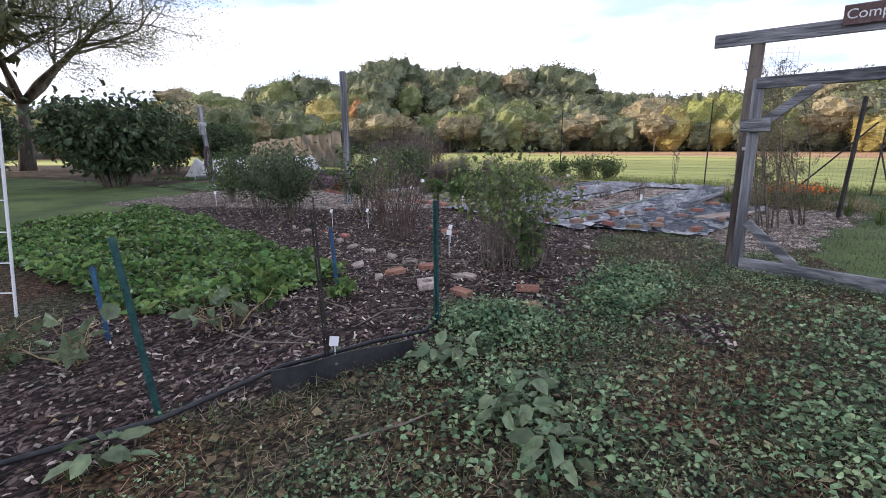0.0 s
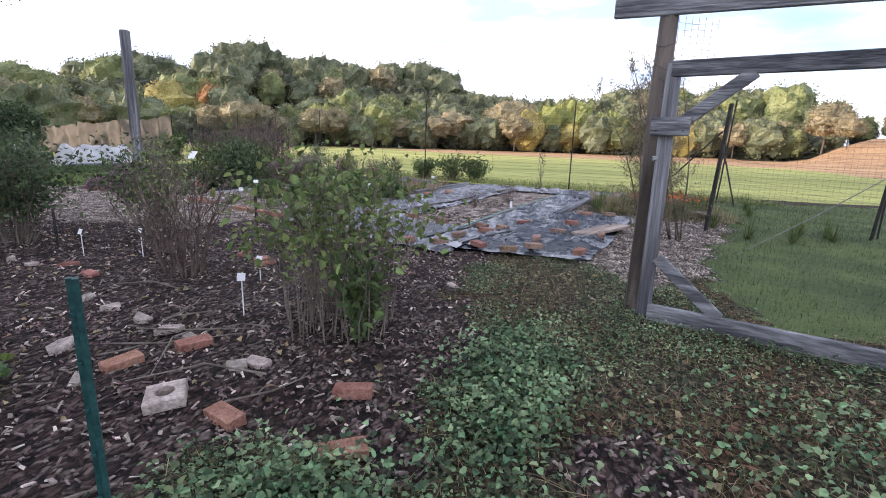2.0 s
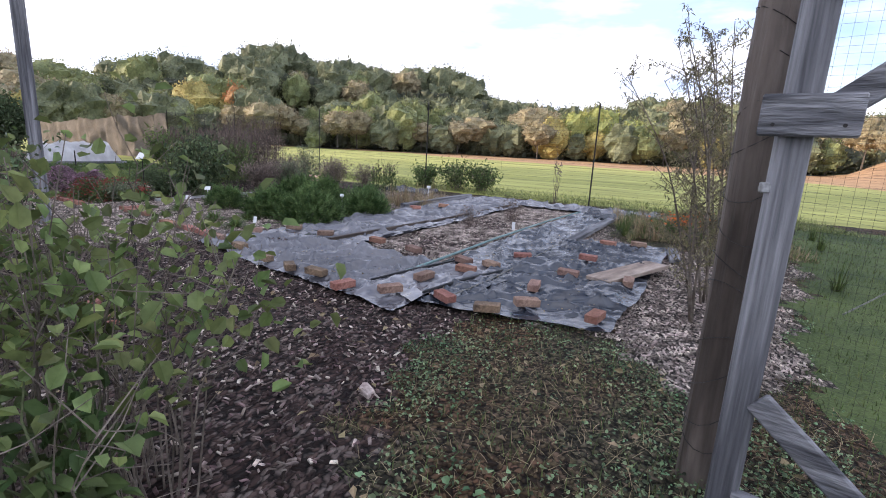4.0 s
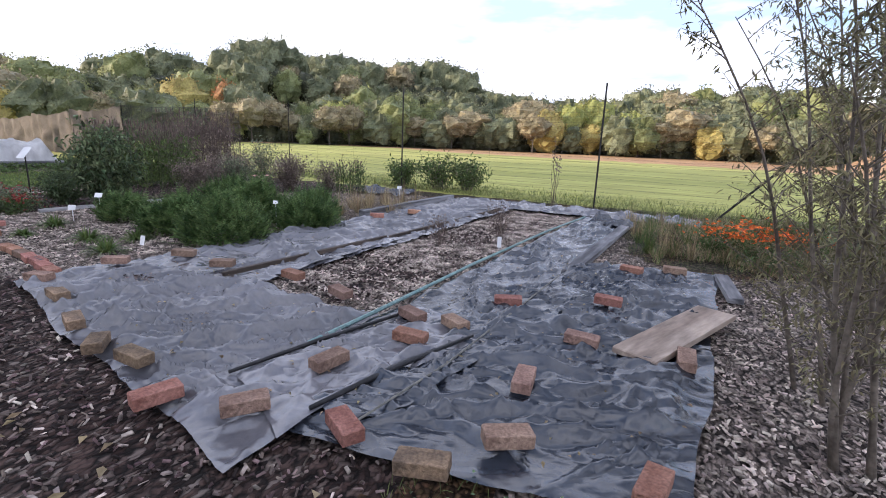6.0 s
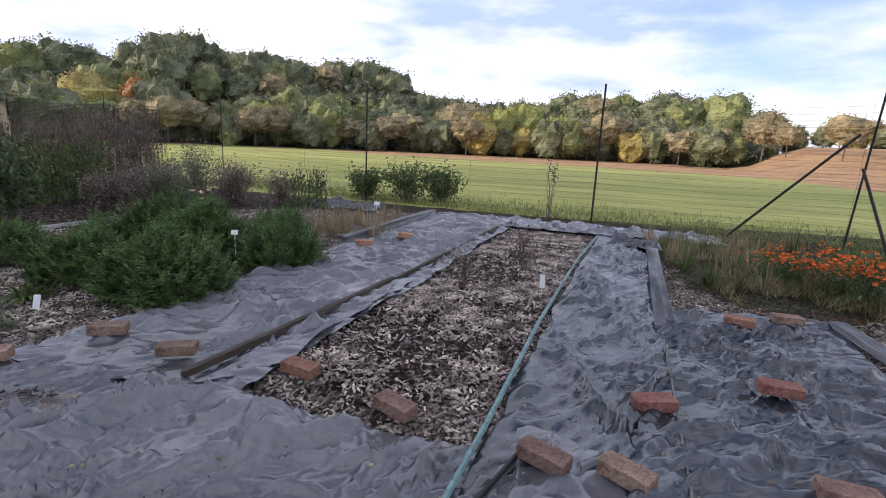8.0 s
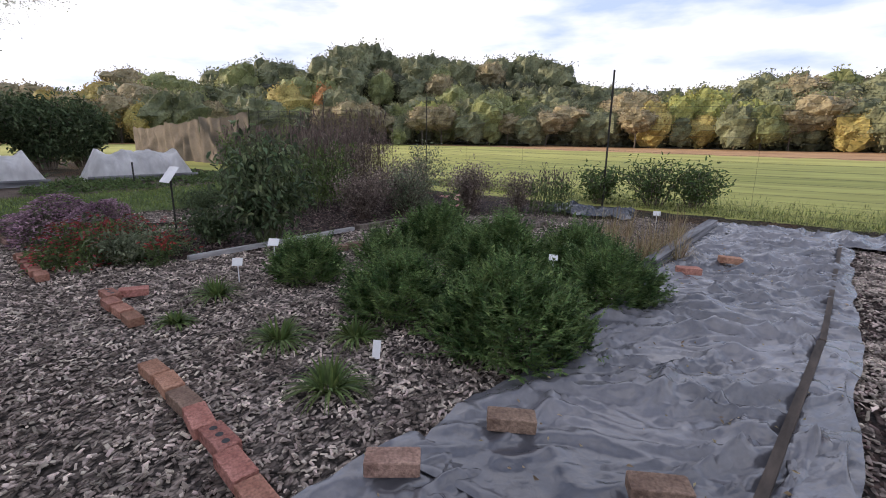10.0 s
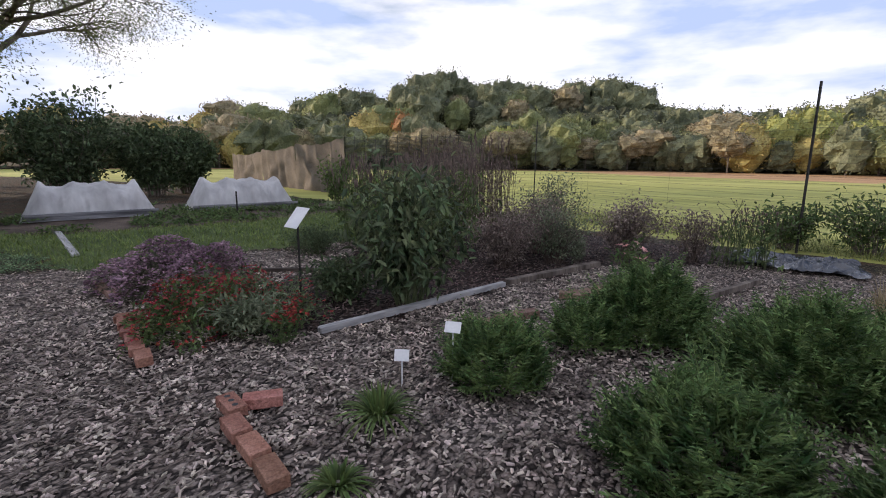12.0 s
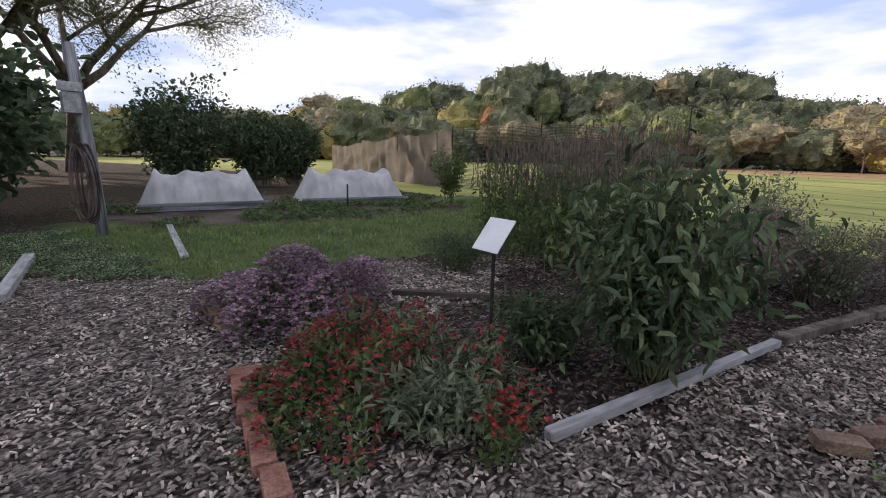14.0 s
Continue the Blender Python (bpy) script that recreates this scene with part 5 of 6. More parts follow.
# ---------------------------------------------------------------- ground sheets
def sheet(label, a, b, c, d, nu, nv, wr=0.022, z=0.012, folds=1.0, ang=0.0, seed=0.0, ragged=0.06, mat=None):
    """A creased ground fabric over the four corners a, b, c, d."""
    a, b, c, d = [np.array(q, float) for q in (a, b, c, d)]
    pts = np.zeros((nv + 1, nu + 1, 3))
    layers = [(ang + 1.57 + o, 1 / across, 1 / along, h_) for o, across, along, h_ in ((0.0, 0.42, 1.5, 1.3), (0.5, 0.24, 0.9, 1.15), (-0.45, 0.17, 0.6, 1.0), (0.15, 0.1, 0.3, 0.8), (-0.2, 0.06, 0.16, 0.32))]
    layers = [(math.cos(t_), math.sin(t_), f_, g_, h_) for t_, f_, g_, h_ in layers]
    for i in range(nv + 1):
        for j in range(nu + 1):
            u, v = j / nu, i / nv
            e = ragged * (1 - min(1, 8 * min(u, 1 - u, v, 1 - v)))
            p = (a * (1 - u) + b * u) * (1 - v) + (d * (1 - u) + c * u) * v
            x = p[0] + e * nz(p[0], p[1], 2.3, seed + 5)
            y = p[1] + e * nz(p[0], p[1], 2.3, seed + 9)
            wob = 0.16 * nz(x, y, 1.7, seed)
            crease = 0.0
            for q, (dx, dy, f, g, amp) in enumerate(layers):
                val = nz((x * dx + y * dy + wob) * f, (y * dx - x * dy + wob) * g, 1.0, seed + 7.3 * q)
                reach = min(1, max(0.3, 0.6 + 1.4 * nz(x, y, 1.1 + 0.4 * q, seed + 11 * q + 2)))
                crease += amp * reach * max(0.0, 1 - abs(val) * 5.5)
            zz = z + wr * folds * crease * (0.3 + 0.7 * min(1, 10 * min(u, 1 - u, v, 1 - v)))
            pts[i, j] = (x, y, max(zz, z))
    pts[:, :, 2] += gz(pts[:, :, 0], pts[:, :, 1])
    return single("ground_sheet", Mesh().grid(pts), mat or M_fabric, label, "ground fabric", "fabric sheets over the beds", smooth=True)


sheet("wide creased grey ground fabric weighted with bricks", (-3.77, 8.27), (-0.55, 6.98), (-0.25, 8.7), (-3.5, 9.2), 180, 90, 0.062, 0.014, ang=0.9, seed=1.3)
sheet("dark creased ground fabric beside the plank", (-0.55, 7.28), (1.12, 7.26), (2.06, 11.08), (0.55, 11.05), 90, 190, 0.05, 0.020, ang=0.2, seed=4.1, mat=M_fabric_dark)
sheet("narrow ground fabric between mulch bed and timber", (-0.82, 8.15), (0.2, 8.6), (1.36, 14.3), (0.72, 14.6), 44, 240, 0.042, 0.030, ang=1.1, seed=8.2, mat=M_fabric_dark)
sheet("long grey ground fabric path beside the herbs", (-3.45, 9.0), (-2.0, 8.85), (-0.55, 15.1), (-2.02, 15.9), 64, 280, 0.046, 0.026, ang=0.5, seed=2.7)
sheet("creased fabric along the fence end of the beds", (-2.15, 14.95), (2.7, 14.35), (2.75, 15.25), (-2.0, 15.95), 110, 26, 0.05, 0.036, ang=1.2, seed=6.6)
sheet("rumpled dark fabric heap", (0.75, 13.7), (1.4, 13.55), (1.55, 14.1), (0.85, 14.25), 40, 34, 0.075, 0.06, ang=0.4, seed=3.3, mat=M_fabric_dark)

sheet("rumpled fabric heap beside the fence post", (-4.75, 15.75), (-3.3, 15.45), (-3.2, 16.75), (-4.5, 16.7), 70, 60, 0.06, 0.03, ang=0.9, seed=21.3, ragged=0.3, mat=M_fabric_dark)
sheet("narrow fabric flap along the mulch bed", (-2.22, 8.98), (-1.92, 9.3), (-1.46, 11.3), (-1.64, 11.3), 16, 90, 0.02, 0.05, ang=0.5, seed=12.2, ragged=0.1)
sheet("overlapping fabric piece with dark edges", (-1.0, 7.62), (-0.5, 7.22), (0.12, 8.55), (-0.5, 8.95), 44, 80, 0.03, 0.045, ang=0.9, seed=9.4)
sheet("overlapping fabric strip with frayed edge", (-0.42, 7.5), (-0.2, 7.36), (0.62, 9.3), (0.2, 9.5), 24, 110, 0.034, 0.05, ang=0.3, seed=14.4, ragged=0.1, mat=M_fabric_dark)
board("timber_edging", "old timber edging beside the ground fabric", (0.58, 10.45, 0.05), (1.42, 14.1, 0.05), 0.14, 0.06, M_grey_board, "timber")
board("timber_edging", "grey timber edging the fabric path", (-2.74, 12.6, 0.07), (-2.08, 15.6, 0.07), 0.12, 0.13, M_grey_board, "timber")
board("timber_edging", "dark timber lying under the fabric edge", (-2.28, 8.98, 0.08), (-1.66, 11.1, 0.08), 0.04, 0.04, M_darkboard, "timber")
board("timber_edging", "dark timber lying under the fabric edge", (-1.64, 11.15, 0.07), (-0.77, 14.7, 0.07), 0.035, 0.035, M_darkboard, "timber")
board("plank", "bare pale wooden plank lying on the fabric", (1.02, 8.50, 0.1), (1.70, 9.58, 0.1), 0.27, 0.04, M_plank, "plank")
board("timber_edging", "short grey board at the fabric's edge", (2.06, 10.98, 0.05), (1.98, 10.12, 0.05), 0.12, 0.05, M_grey_board, "board")
board("bed_board", "pale painted board edging the bed", (-7.06, 10.70, 0.025), (-6.57, 12.87, 0.02), 0.06, 0.05, M_paleboard, "board")
board("timber_edging", "thin weathered timber between herb bed and path", (-4.72, 13.5, 0.03), (-4.3, 14.65, 0.03), 0.06, 0.06, M_post, "timber")
board("timber_edging", "thin dark timber at the aster's foot", (-9.3, 11.6, 0.02), (-8.4, 12.35, 0.02), 0.05, 0.05, M_darkboard, "timber")
board("bed_board", "brown timber edging the bed", (-6.56, 12.92, 0.03), (-6.05, 14.5, 0.03), 0.09, 0.06, M_post, "timber")
board("lawn_board", "pale board lying at the lawn's edge", (-14.6, 11.25, 0.02), (-12.0, 10.68, 0.02), 0.09, 0.04, M_paleboard, "board")
board("lawn_board", "pale board beside the woodchip path", (-13.0, 9.38, 0.04), (-11.2, 9.04, 0.04), 0.10, 0.07, M_paleboard, "board")
board("flower_bed_board", "weathered board under the orange flowers", (3.0, 12.7, 0.05), (3.75, 11.9, 0.05), 0.2, 0.04, M_grey_board, "board")
single("rolled_edge", Mesh().tube([(-1.03, 7.58, 0.07), (-0.78, 8.15, 0.075), (-0.5, 8.72, 0.075)], [0.010, 0.014, 0.012], 6), M_plastic, "black rolled edge of the ground fabric", "fabric edge", smooth=True)
single("rolled_edge", Mesh().tube([(-0.45, 7.42, 0.075), (-0.22, 7.95, 0.085), (0.06, 8.5, 0.08)], [0.012, 0.018, 0.010], 6), M_plastic, "ragged black edge of the ground fabric", "fabric edge", smooth=True)
single("old_string", Mesh().tube([(-0.2, 7.4, 0.08), (0.02, 8.05, 0.09), (0.2, 8.85, 0.085), (0.5, 10.2, 0.08)], 0.006, 5), M_rope, "pale frayed string lying on the fabric", "string")
single("drip_tape", Mesh().tube([(-0.86, 8.05, 0.06), (-0.66, 8.9, 0.065), (-0.36, 10.3, 0.07), (0.2, 12.6, 0.07), (0.7, 14.3, 0.07)], 0.015, 6), M_teal, "teal drip tape along the mulched bed", "hose")


def spill(x, y, rx, ry):
    """A thin low heap of pale dusty soil lying in a hollow of the fabric."""
    n, k = 8, 22
    pts = np.zeros((n, k + 1, 3))
    for i in range(n):
        for j in range(k + 1):
            a, q = 2 * math.pi * (j % k) / k, i / (n - 1)
            e = 1 + 1.1 * nz(math.cos(a) * 1.6, math.sin(a) * 1.6, 1.0, 31.0)
            pts[i, j] = (math.cos(a) * rx * q * e, math.sin(a) * ry * q * e, 0.025 * (1 - q * q) * (1 + 0.5 * nz(a, q * 3, 1.0, 5.0)) - 0.012)
    t = thing("soil_spill", "pale dusty soil spilt on the ground fabric", "soil", x, y, 0.04)
    part("soil", Mesh().grid(pts[::-1]), M_dust, t, smooth=True)
    q = np.c_[R.normal(0, rx * 0.35, 60), R.normal(0, ry * 0.35, 60), np.full(60, 0.045)]
    tagged(part("debris", Mesh().chips(q, R.uniform(0.012, 0.04, 60), R.uniform(0.004, 0.01, 60), 0.003), S_bark, t), kind="stuff")


spill(-2.8, 8.64, 0.2, 0.12)


# ---------------------------------------------------------------- bricks
def brick_data(mat, holes=False):
    m = Mesh()
    m.box(Matrix(), 0.21, 0.10, 0.062, 0.005)
    if holes:
        for k in (-0.06, 0, 0.06):
            m.tube([(k, 0, 0.029), (k, 0, 0.0315)], 0.017, 10)
    me = m.data("brick")
    me.materials.append(mat)
    # discs on the solid top painted black for the dark inside the holes
    if holes:
        me.materials.append(M_plastic)
        for p in me.polygons:
            if p.center.z > 0.0311 and p.area < 0.0012 and abs(p.center.y) < 0.02:
                p.material_index = 1
    return me


BRICKS = {"red": brick_data(M_brick), "tan": brick_data(M_brick_tan), "dark": brick_data(M_brick_dark), "cored": brick_data(M_brick, True)}
WORDS = {"red": "red brick", "tan": "tan brick", "dark": "dirty dark brick", "cored": "red brick with three round holes"}


def brick(x, y, rz, kind, z=0.102, where="lying on the ground fabric", tilt=0.0, group="bricks weighting the fabric"):
    ob = new("brick", BRICKS[kind])
    ob.matrix_basis = pose(x, y, z + float(gz(x, y)), tilt, R.uniform(-3, 3), rz)
    tagged(ob, "%s %s" % (WORDS[kind], where), "brick", group)


for b in ((-2.92, 8.06, -20, "dark"), (-2.33, 7.74, -30, "dark"), (-1.90, 7.55, -50, "dark"), (-1.57, 7.5, -10, "dark"), (-1.14, 7.24, 62, "red"),
          (-0.72, 7.32, 42, "tan"), (-0.59, 7.84, 68, "tan"), (-0.22, 7.32, -40, "red"), (0.17, 7.2, 5, "dark"), (0.45, 7.48, 25, "tan"), (0.45, 8.0, 88, "tan")):
    brick(*b)
for b in ((-0.41, 8.66, -32, "tan"), (-0.09, 8.62, -40, "tan"), (0.17, 9.22, 10, "red"), (0.92, 9.54, -8, "red"), (0.73, 8.66, -10, "tan"),
          (1.32, 8.58, 82, "tan"), (1.00, 7.36, 70, "red"), (-1.10, 8.9, -28, "tan"), (-1.70, 9.16, -18, "red"), (-2.49, 9.22, 18, "tan"),
          (1.18, 10.66, -20, "red"), (1.60, 10.82, 0, "tan"), (-0.29, 8.3, -5, "red"), (-3.09, 9.38, 22, "tan"), (-3.40, 8.91, 28, "tan"), (-3.46, 8.3, 5, "tan"),
          (-2.4, 12.45, 20, "red"), (-2.02, 13.1, 10, "red")):
    brick(*b)
ROW = "edging the path"
for k, b in enumerate(((-5.0, 9.01), (-4.8, 8.96), (-4.58, 8.89), (-4.38, 8.82), (-4.17, 8.76), (-3.97, 8.67), (-3.76, 8.59))):
    brick(b[0], b[1], -20 + R.uniform(-6, 6), "cored" if k == 4 else ("red", "tan")[k == 2], 0.035, ROW, group="brick rows along the path")
for k, b in enumerate(((-6.44, 9.77, 55), (-6.52, 9.63, -12), (-6.3, 9.52, -15), (-6.08, 9.47, -15), (-5.86, 9.41, -18))):
    brick(*b, "cored" if k == 1 else "red", 0.035, ROW, group="brick rows along the path")
for k, b in enumerate(((-8.55, 9.95, 55), (-8.42, 9.86, -20), (-8.2, 9.80, -25), (-7.98, 9.74, -18), (-7.8, 9.69, -20), (-7.58, 9.64, -18))):
    brick(*b, "red", 0.035, ROW, group="brick rows along the path")
for b in ((-9.95, 10.22, -12), (-9.7, 10.2, -8), (-9.48, 10.17, -8)):
    brick(*b, "tan", 0.035, ROW, group="brick rows along the path")
for b in ((-6.1, 11.6, 30), (-5.98, 11.8, 50), (-5.9, 12.02, 55), (-5.8, 12.8, 20), (-5.74, 12.92, 20), (-5.66, 13.1, 60), (-5.58, 13.32, 62)):
    brick(*b, "tan", 0.036, "half sunk among woodchips", group="bricks in the woodchip path")


def stone(x, y, s, rz, mat=None):
    k = 9
    a = np.sort(R.uniform(0, 2 * np.pi, k))
    r = s * R.uniform(0.75, 1.1, k)
    low = np.stack([np.cos(a) * r, np.sin(a) * r * 0.65, np.full(k, -0.02)], 1)
    mid = low * np.array([1, 1, 0]) + np.array([0, 0, 0.012])
    top = low * np.array([0.86, 0.86, 0]) + np.array([0, 0, 0.02]) + R.normal(size=(k, 3)) * np.array([0, 0, 0.003])
    i = np.arange(k)
    j = (i + 1) % k
    m = Mesh().add(np.concatenate([low, mid, top]), np.concatenate([np.stack([i, j, j + k, i + k], 1), np.stack([i + k, j + k, j + 2 * k, i + 2 * k], 1)]))
    m.f[3].append(np.array([(2 * k, 2 * k + q, 2 * k + q + 1) for q in range(1, k - 1)]))
    ob = new("path_stone", m.data("path_stone"))
    ob.data.materials.append(mat or M_stone)
    ob.matrix_basis = pose(x, y, float(gz(x, y)) + 0.004, R.uniform(-4, 4), R.uniform(-4, 4), rz)
    tagged(ob, "flat %s piece sunk in bark mulch" % ("broken brick" if mat else "pale stone"), "stone", "stones of the mulch path")


for q in ((-2.26, 3.68), (-1.76, 3.42), (-1.60, 4.06), (-0.96, 3.89), (-2.58, 4.35), (-2.19, 4.24), (-1.84, 4.12), (-2.98, 4.45), (-3.40, 4.67), (-4.43, 5.06), (-0.2, 5.8), (-1.05, 3.82), (-4.85, 5.12)):
    stone(q[0], q[1], R.uniform(0.07, 0.12), R.uniform(0, 180))
for q in ((-3.6, 5.0), (-2.79, 6.21), (-2.25, 5.92), (-2.45, 6.05), (-4.1, 5.2)):
    stone(q[0], q[1], 0.11, R.uniform(0, 180), M_brick)


for b in ((-1.49, 3.97, 60, 6), (-0.25, 3.73, 15, -8), (-0.07, 3.24, 35, 5), (-1.69, 3.62, 70, 4), (-0.74, 3.32, -20, 3)):
    brick(b[0], b[1], b[2], "red", 0.012, "half sunk in bark mulch", b[3], "broken bricks in the mulch path")


def hollow_block(x, y, rz):
    """A square block with one round hole through it."""
    a = np.arange(16) * math.pi / 8
    r = 0.095 / np.maximum(np.abs(np.cos(a)), np.abs(np.sin(a)))
    outer, inner = np.stack([np.cos(a) * r, np.sin(a) * r], 1), np.stack([np.cos(a), np.sin(a)], 1) * 0.048
    rings = [np.c_[outer, np.zeros(16)], np.c_[outer, np.full(16, 0.055)], np.c_[outer * 0.95, np.full(16, 0.06)], np.c_[inner, np.full(16, 0.06)], np.c_[inner, np.zeros(16)]]
    ob = single("hollow_block", Mesh().grid(np.stack([np.concatenate([q, q[:1]]) for q in rings])), M_stone, "square pale block with a round hole in bark mulch", "block")
    ob.matrix_basis = pose(x, y, 0.0, 3, -4, rz)


hollow_block(-1.13, 3.37, 38)


# ---------------------------------------------------------------- stakes, hose and tags of the near bed
def stake(x, y, h, mat, label, tilt=(0, 0), r=0.014):
    t = thing("garden_stake", label, "stake", x, y, 0, group="stakes of the near bed")
    top = Vector((tilt[0], tilt[1], h))
    m = Mesh()
    m.tube([(-0.012, 0, -0.1), top + Vector((-0.012, 0, 0))], r * 0.6, 4)
    m.tube([(0.012, 0, -0.1), top + Vector((0.012, 0, 0))], r * 0.6, 4)
    m.tube([(0, 0.010, -0.1), top + Vector((0, 0.010, 0))], r * 0.6, 4)
    part("shaft", m, mat, t)
    for k in range(5):
        part("stud", Mesh().box(Matrix.Translation(top * (0.25 + 0.16 * k) + Vector((0, -0.012, 0))), 0.016, 0.012, 0.008), mat, t)


stake(-1.15, 0.79, 0.92, M_stake, "leaning dark green steel garden stake", (-0.16, -0.02), 0.018)
stake(-0.78, 1.62, 0.98, M_metal, "thin black steel garden stake", (-0.05, 0.0))
stake(-0.55, 2.55, 0.95, M_stake, "teal-green steel stake with rusty top", (0.0, 0.0), 0.018)
stake(-2.5, 1.2, 0.52, M_bluestake, "short leaning blue painted stake", (-0.07, 0.0), 0.018)
stake(-1.9, 2.95, 0.58, M_bluestake, "short blue stake at the edge of the strawberries", (-0.05, 0.0), 0.018)
stake(-3.05, 6.85, 0.62, M_metal, "thin dark stake in the fruit bed", (0, 0))
stake(-4.9, 5.7, 0.45, M_metal, "thin dark stake by the bushes", (0, 0))
single("soaker_hose", Mesh().tube([(-1.75, -0.5, 0.05), (-1.3, 0.18, 0.06), (-1.01, 0.72, 0.07), (-0.95, 1.4, 0.06), (-0.70, 1.95, 0.06), (-0.5, 2.3, 0.05), (-0.62, 2.8, 0.03)], 0.014, 6), M_plastic, "black hose along the bed's edge", "hose", smooth=True)
ed = Mesh()
uu = np.linspace(0, 1, 14)
ex, ey = -0.84 + 0.44 * uu, 1.24 + 0.76 * uu
front = np.stack([np.stack([ex + 0.02 * np.sin(uu * 9) + o, ey - o * 0.6, np.full(14, z)], 1) for o, z in ((0, -0.03), (-0.02, 0.12), (-0.026, 0.12), (-0.012, -0.03))])
ed.grid(front)
single("plastic_edging", ed, M_plastic, "black plastic bed edging standing on edge", "edging")


def cage():
    t = thing("trellis_frame", "thin white wire trellis frame with round rungs", "trellis", -3.67, 1.07, 0)
    for s in (0, 0.35):
        part("upright", Mesh().tube([(-s, -s * 0.6, -0.05), (-s + 0.2, -s * 0.6 + 0.08, 1.55)], 0.012, 6), M_white, t)
    for k in range(6):
        part("rung", Mesh().tube([(0.13 * (0.2 + 0.25 * k), 0.05 * (0.2 + 0.25 * k), 0.2 + 0.25 * k), (-0.35 + 0.13 * (0.2 + 0.25 * k), -0.21 + 0.05 * (0.2 + 0.25 * k), 0.2 + 0.25 * k)], 0.005, 5), M_white, t)


cage()


def tag(x, y, z, w, h, rz, tilt, label, post=True, mat=None, r=0.005, name="plant_tag", cat="tag"):
    t = thing(name, label, cat, x, y, float(gz(x, y)), rz)
    part("plate", Mesh().box(pose(0, 0, z, tilt), w, 0.004, h, 0.001), M_white, t)
    if post:
        part("post", Mesh().tube([(0, 0.006, -0.05), (0, 0.006, z - 0.2 * h)], r, 6), mat or M_white, t)


tag(-5.74, 10.62, 0.36, 0.10, 0.07, 20, -35, "small white plant tag standing in a herb mound")
tag(-5.96, 10.40, 0.20, 0.09, 0.07, 30, -25, "white plastic plant tag on a bent stem")
tag(-3.4, 11.3, 0.36, 0.07, 0.05, 10, -30, "small white plant tag among feathery leaves")
tag(-2.8, 14.36, 0.34, 0.09, 0.06, 5, -20, "white plant tag before dry grass")
tag(-0.28, 11.35, 0.10, 0.05, 0.13, 10, -10, "white marker standing in the mulched bed")
tag(-4.07, 9.78, 0.05, 0.05, 0.11, 15, -20, "white plastic marker in the woodchips")
tag(-7.68, 11.02, 0.84, 0.20, 0.22, -6, -40, "white information plate on a thin dark post", True, M_metal, 0.011, "garden_sign", "sign")
for q in ((-1.55, 4.55, 0.3), (-4.35, 5.55, 0.26), (-3.75, 5.75, 0.28), (-2.0, 5.4, 0.2), (-0.8, 1.7, 0.14), (-8.6, 6.4, 0.3)):
    tag(q[0], q[1], q[2], 0.06, 0.06, R.uniform(-20, 30), -25, "white plant label on a thin stake in mulch")


# ---------------------------------------------------------------- loose cover on the ground
def scatter(poly_zone, count, box, near=None):
    """Random points of a box that fall in one zone and clear of the sheets."""
    x = R.uniform(box[0], box[2], count)
    y = R.uniform(box[1], box[3], count)
    ok = zone(x, y) == poly_zone
    for p in SHEETS:
        ok &= ~inside(p, x, y)
    if near is not None:
        ok &= R.rand(count) < near(x, y)
    x, y = x[ok], y[ok]
    return np.stack([x, y, gz(x, y)], 1)


SHEETS = [[(-3.75, 8.3), (-0.55, 7.0), (-0.25, 8.7), (-3.5, 9.2)], [(-0.5, 7.3), (1.1, 7.3), (2.04, 11.05), (0.55, 11.05)],
          [(-0.8, 8.2), (0.2, 8.6), (1.34, 14.3), (0.74, 14.5)], [(-3.4, 9.0), (-2.05, 8.9), (-0.6, 15.0), (-2.0, 15.8)]]


def falloff(x, y):
    """Thins out with the distance from the line walked."""
    d = np.minimum.reduce([np.hypot(x - 0.6, y - 2.5), np.hypot(x - 0.6, y - 6.5), np.hypot(x + 2.5, y - 9), np.hypot(x + 6, y - 10.2)])
    return np.clip(1.3 - d / 6.5, 0.15, 1)


def drift(x, y):
    """Uneven drifts of chips with bare dark soil between."""
    v = np.array([nz(a, b, 1.5, 7.7) + 0.6 * nz(a, b, 4.1, 3.3) for a, b in zip(x, y)])
    return np.clip(0.52 + 1.4 * v, 0.16, 1)


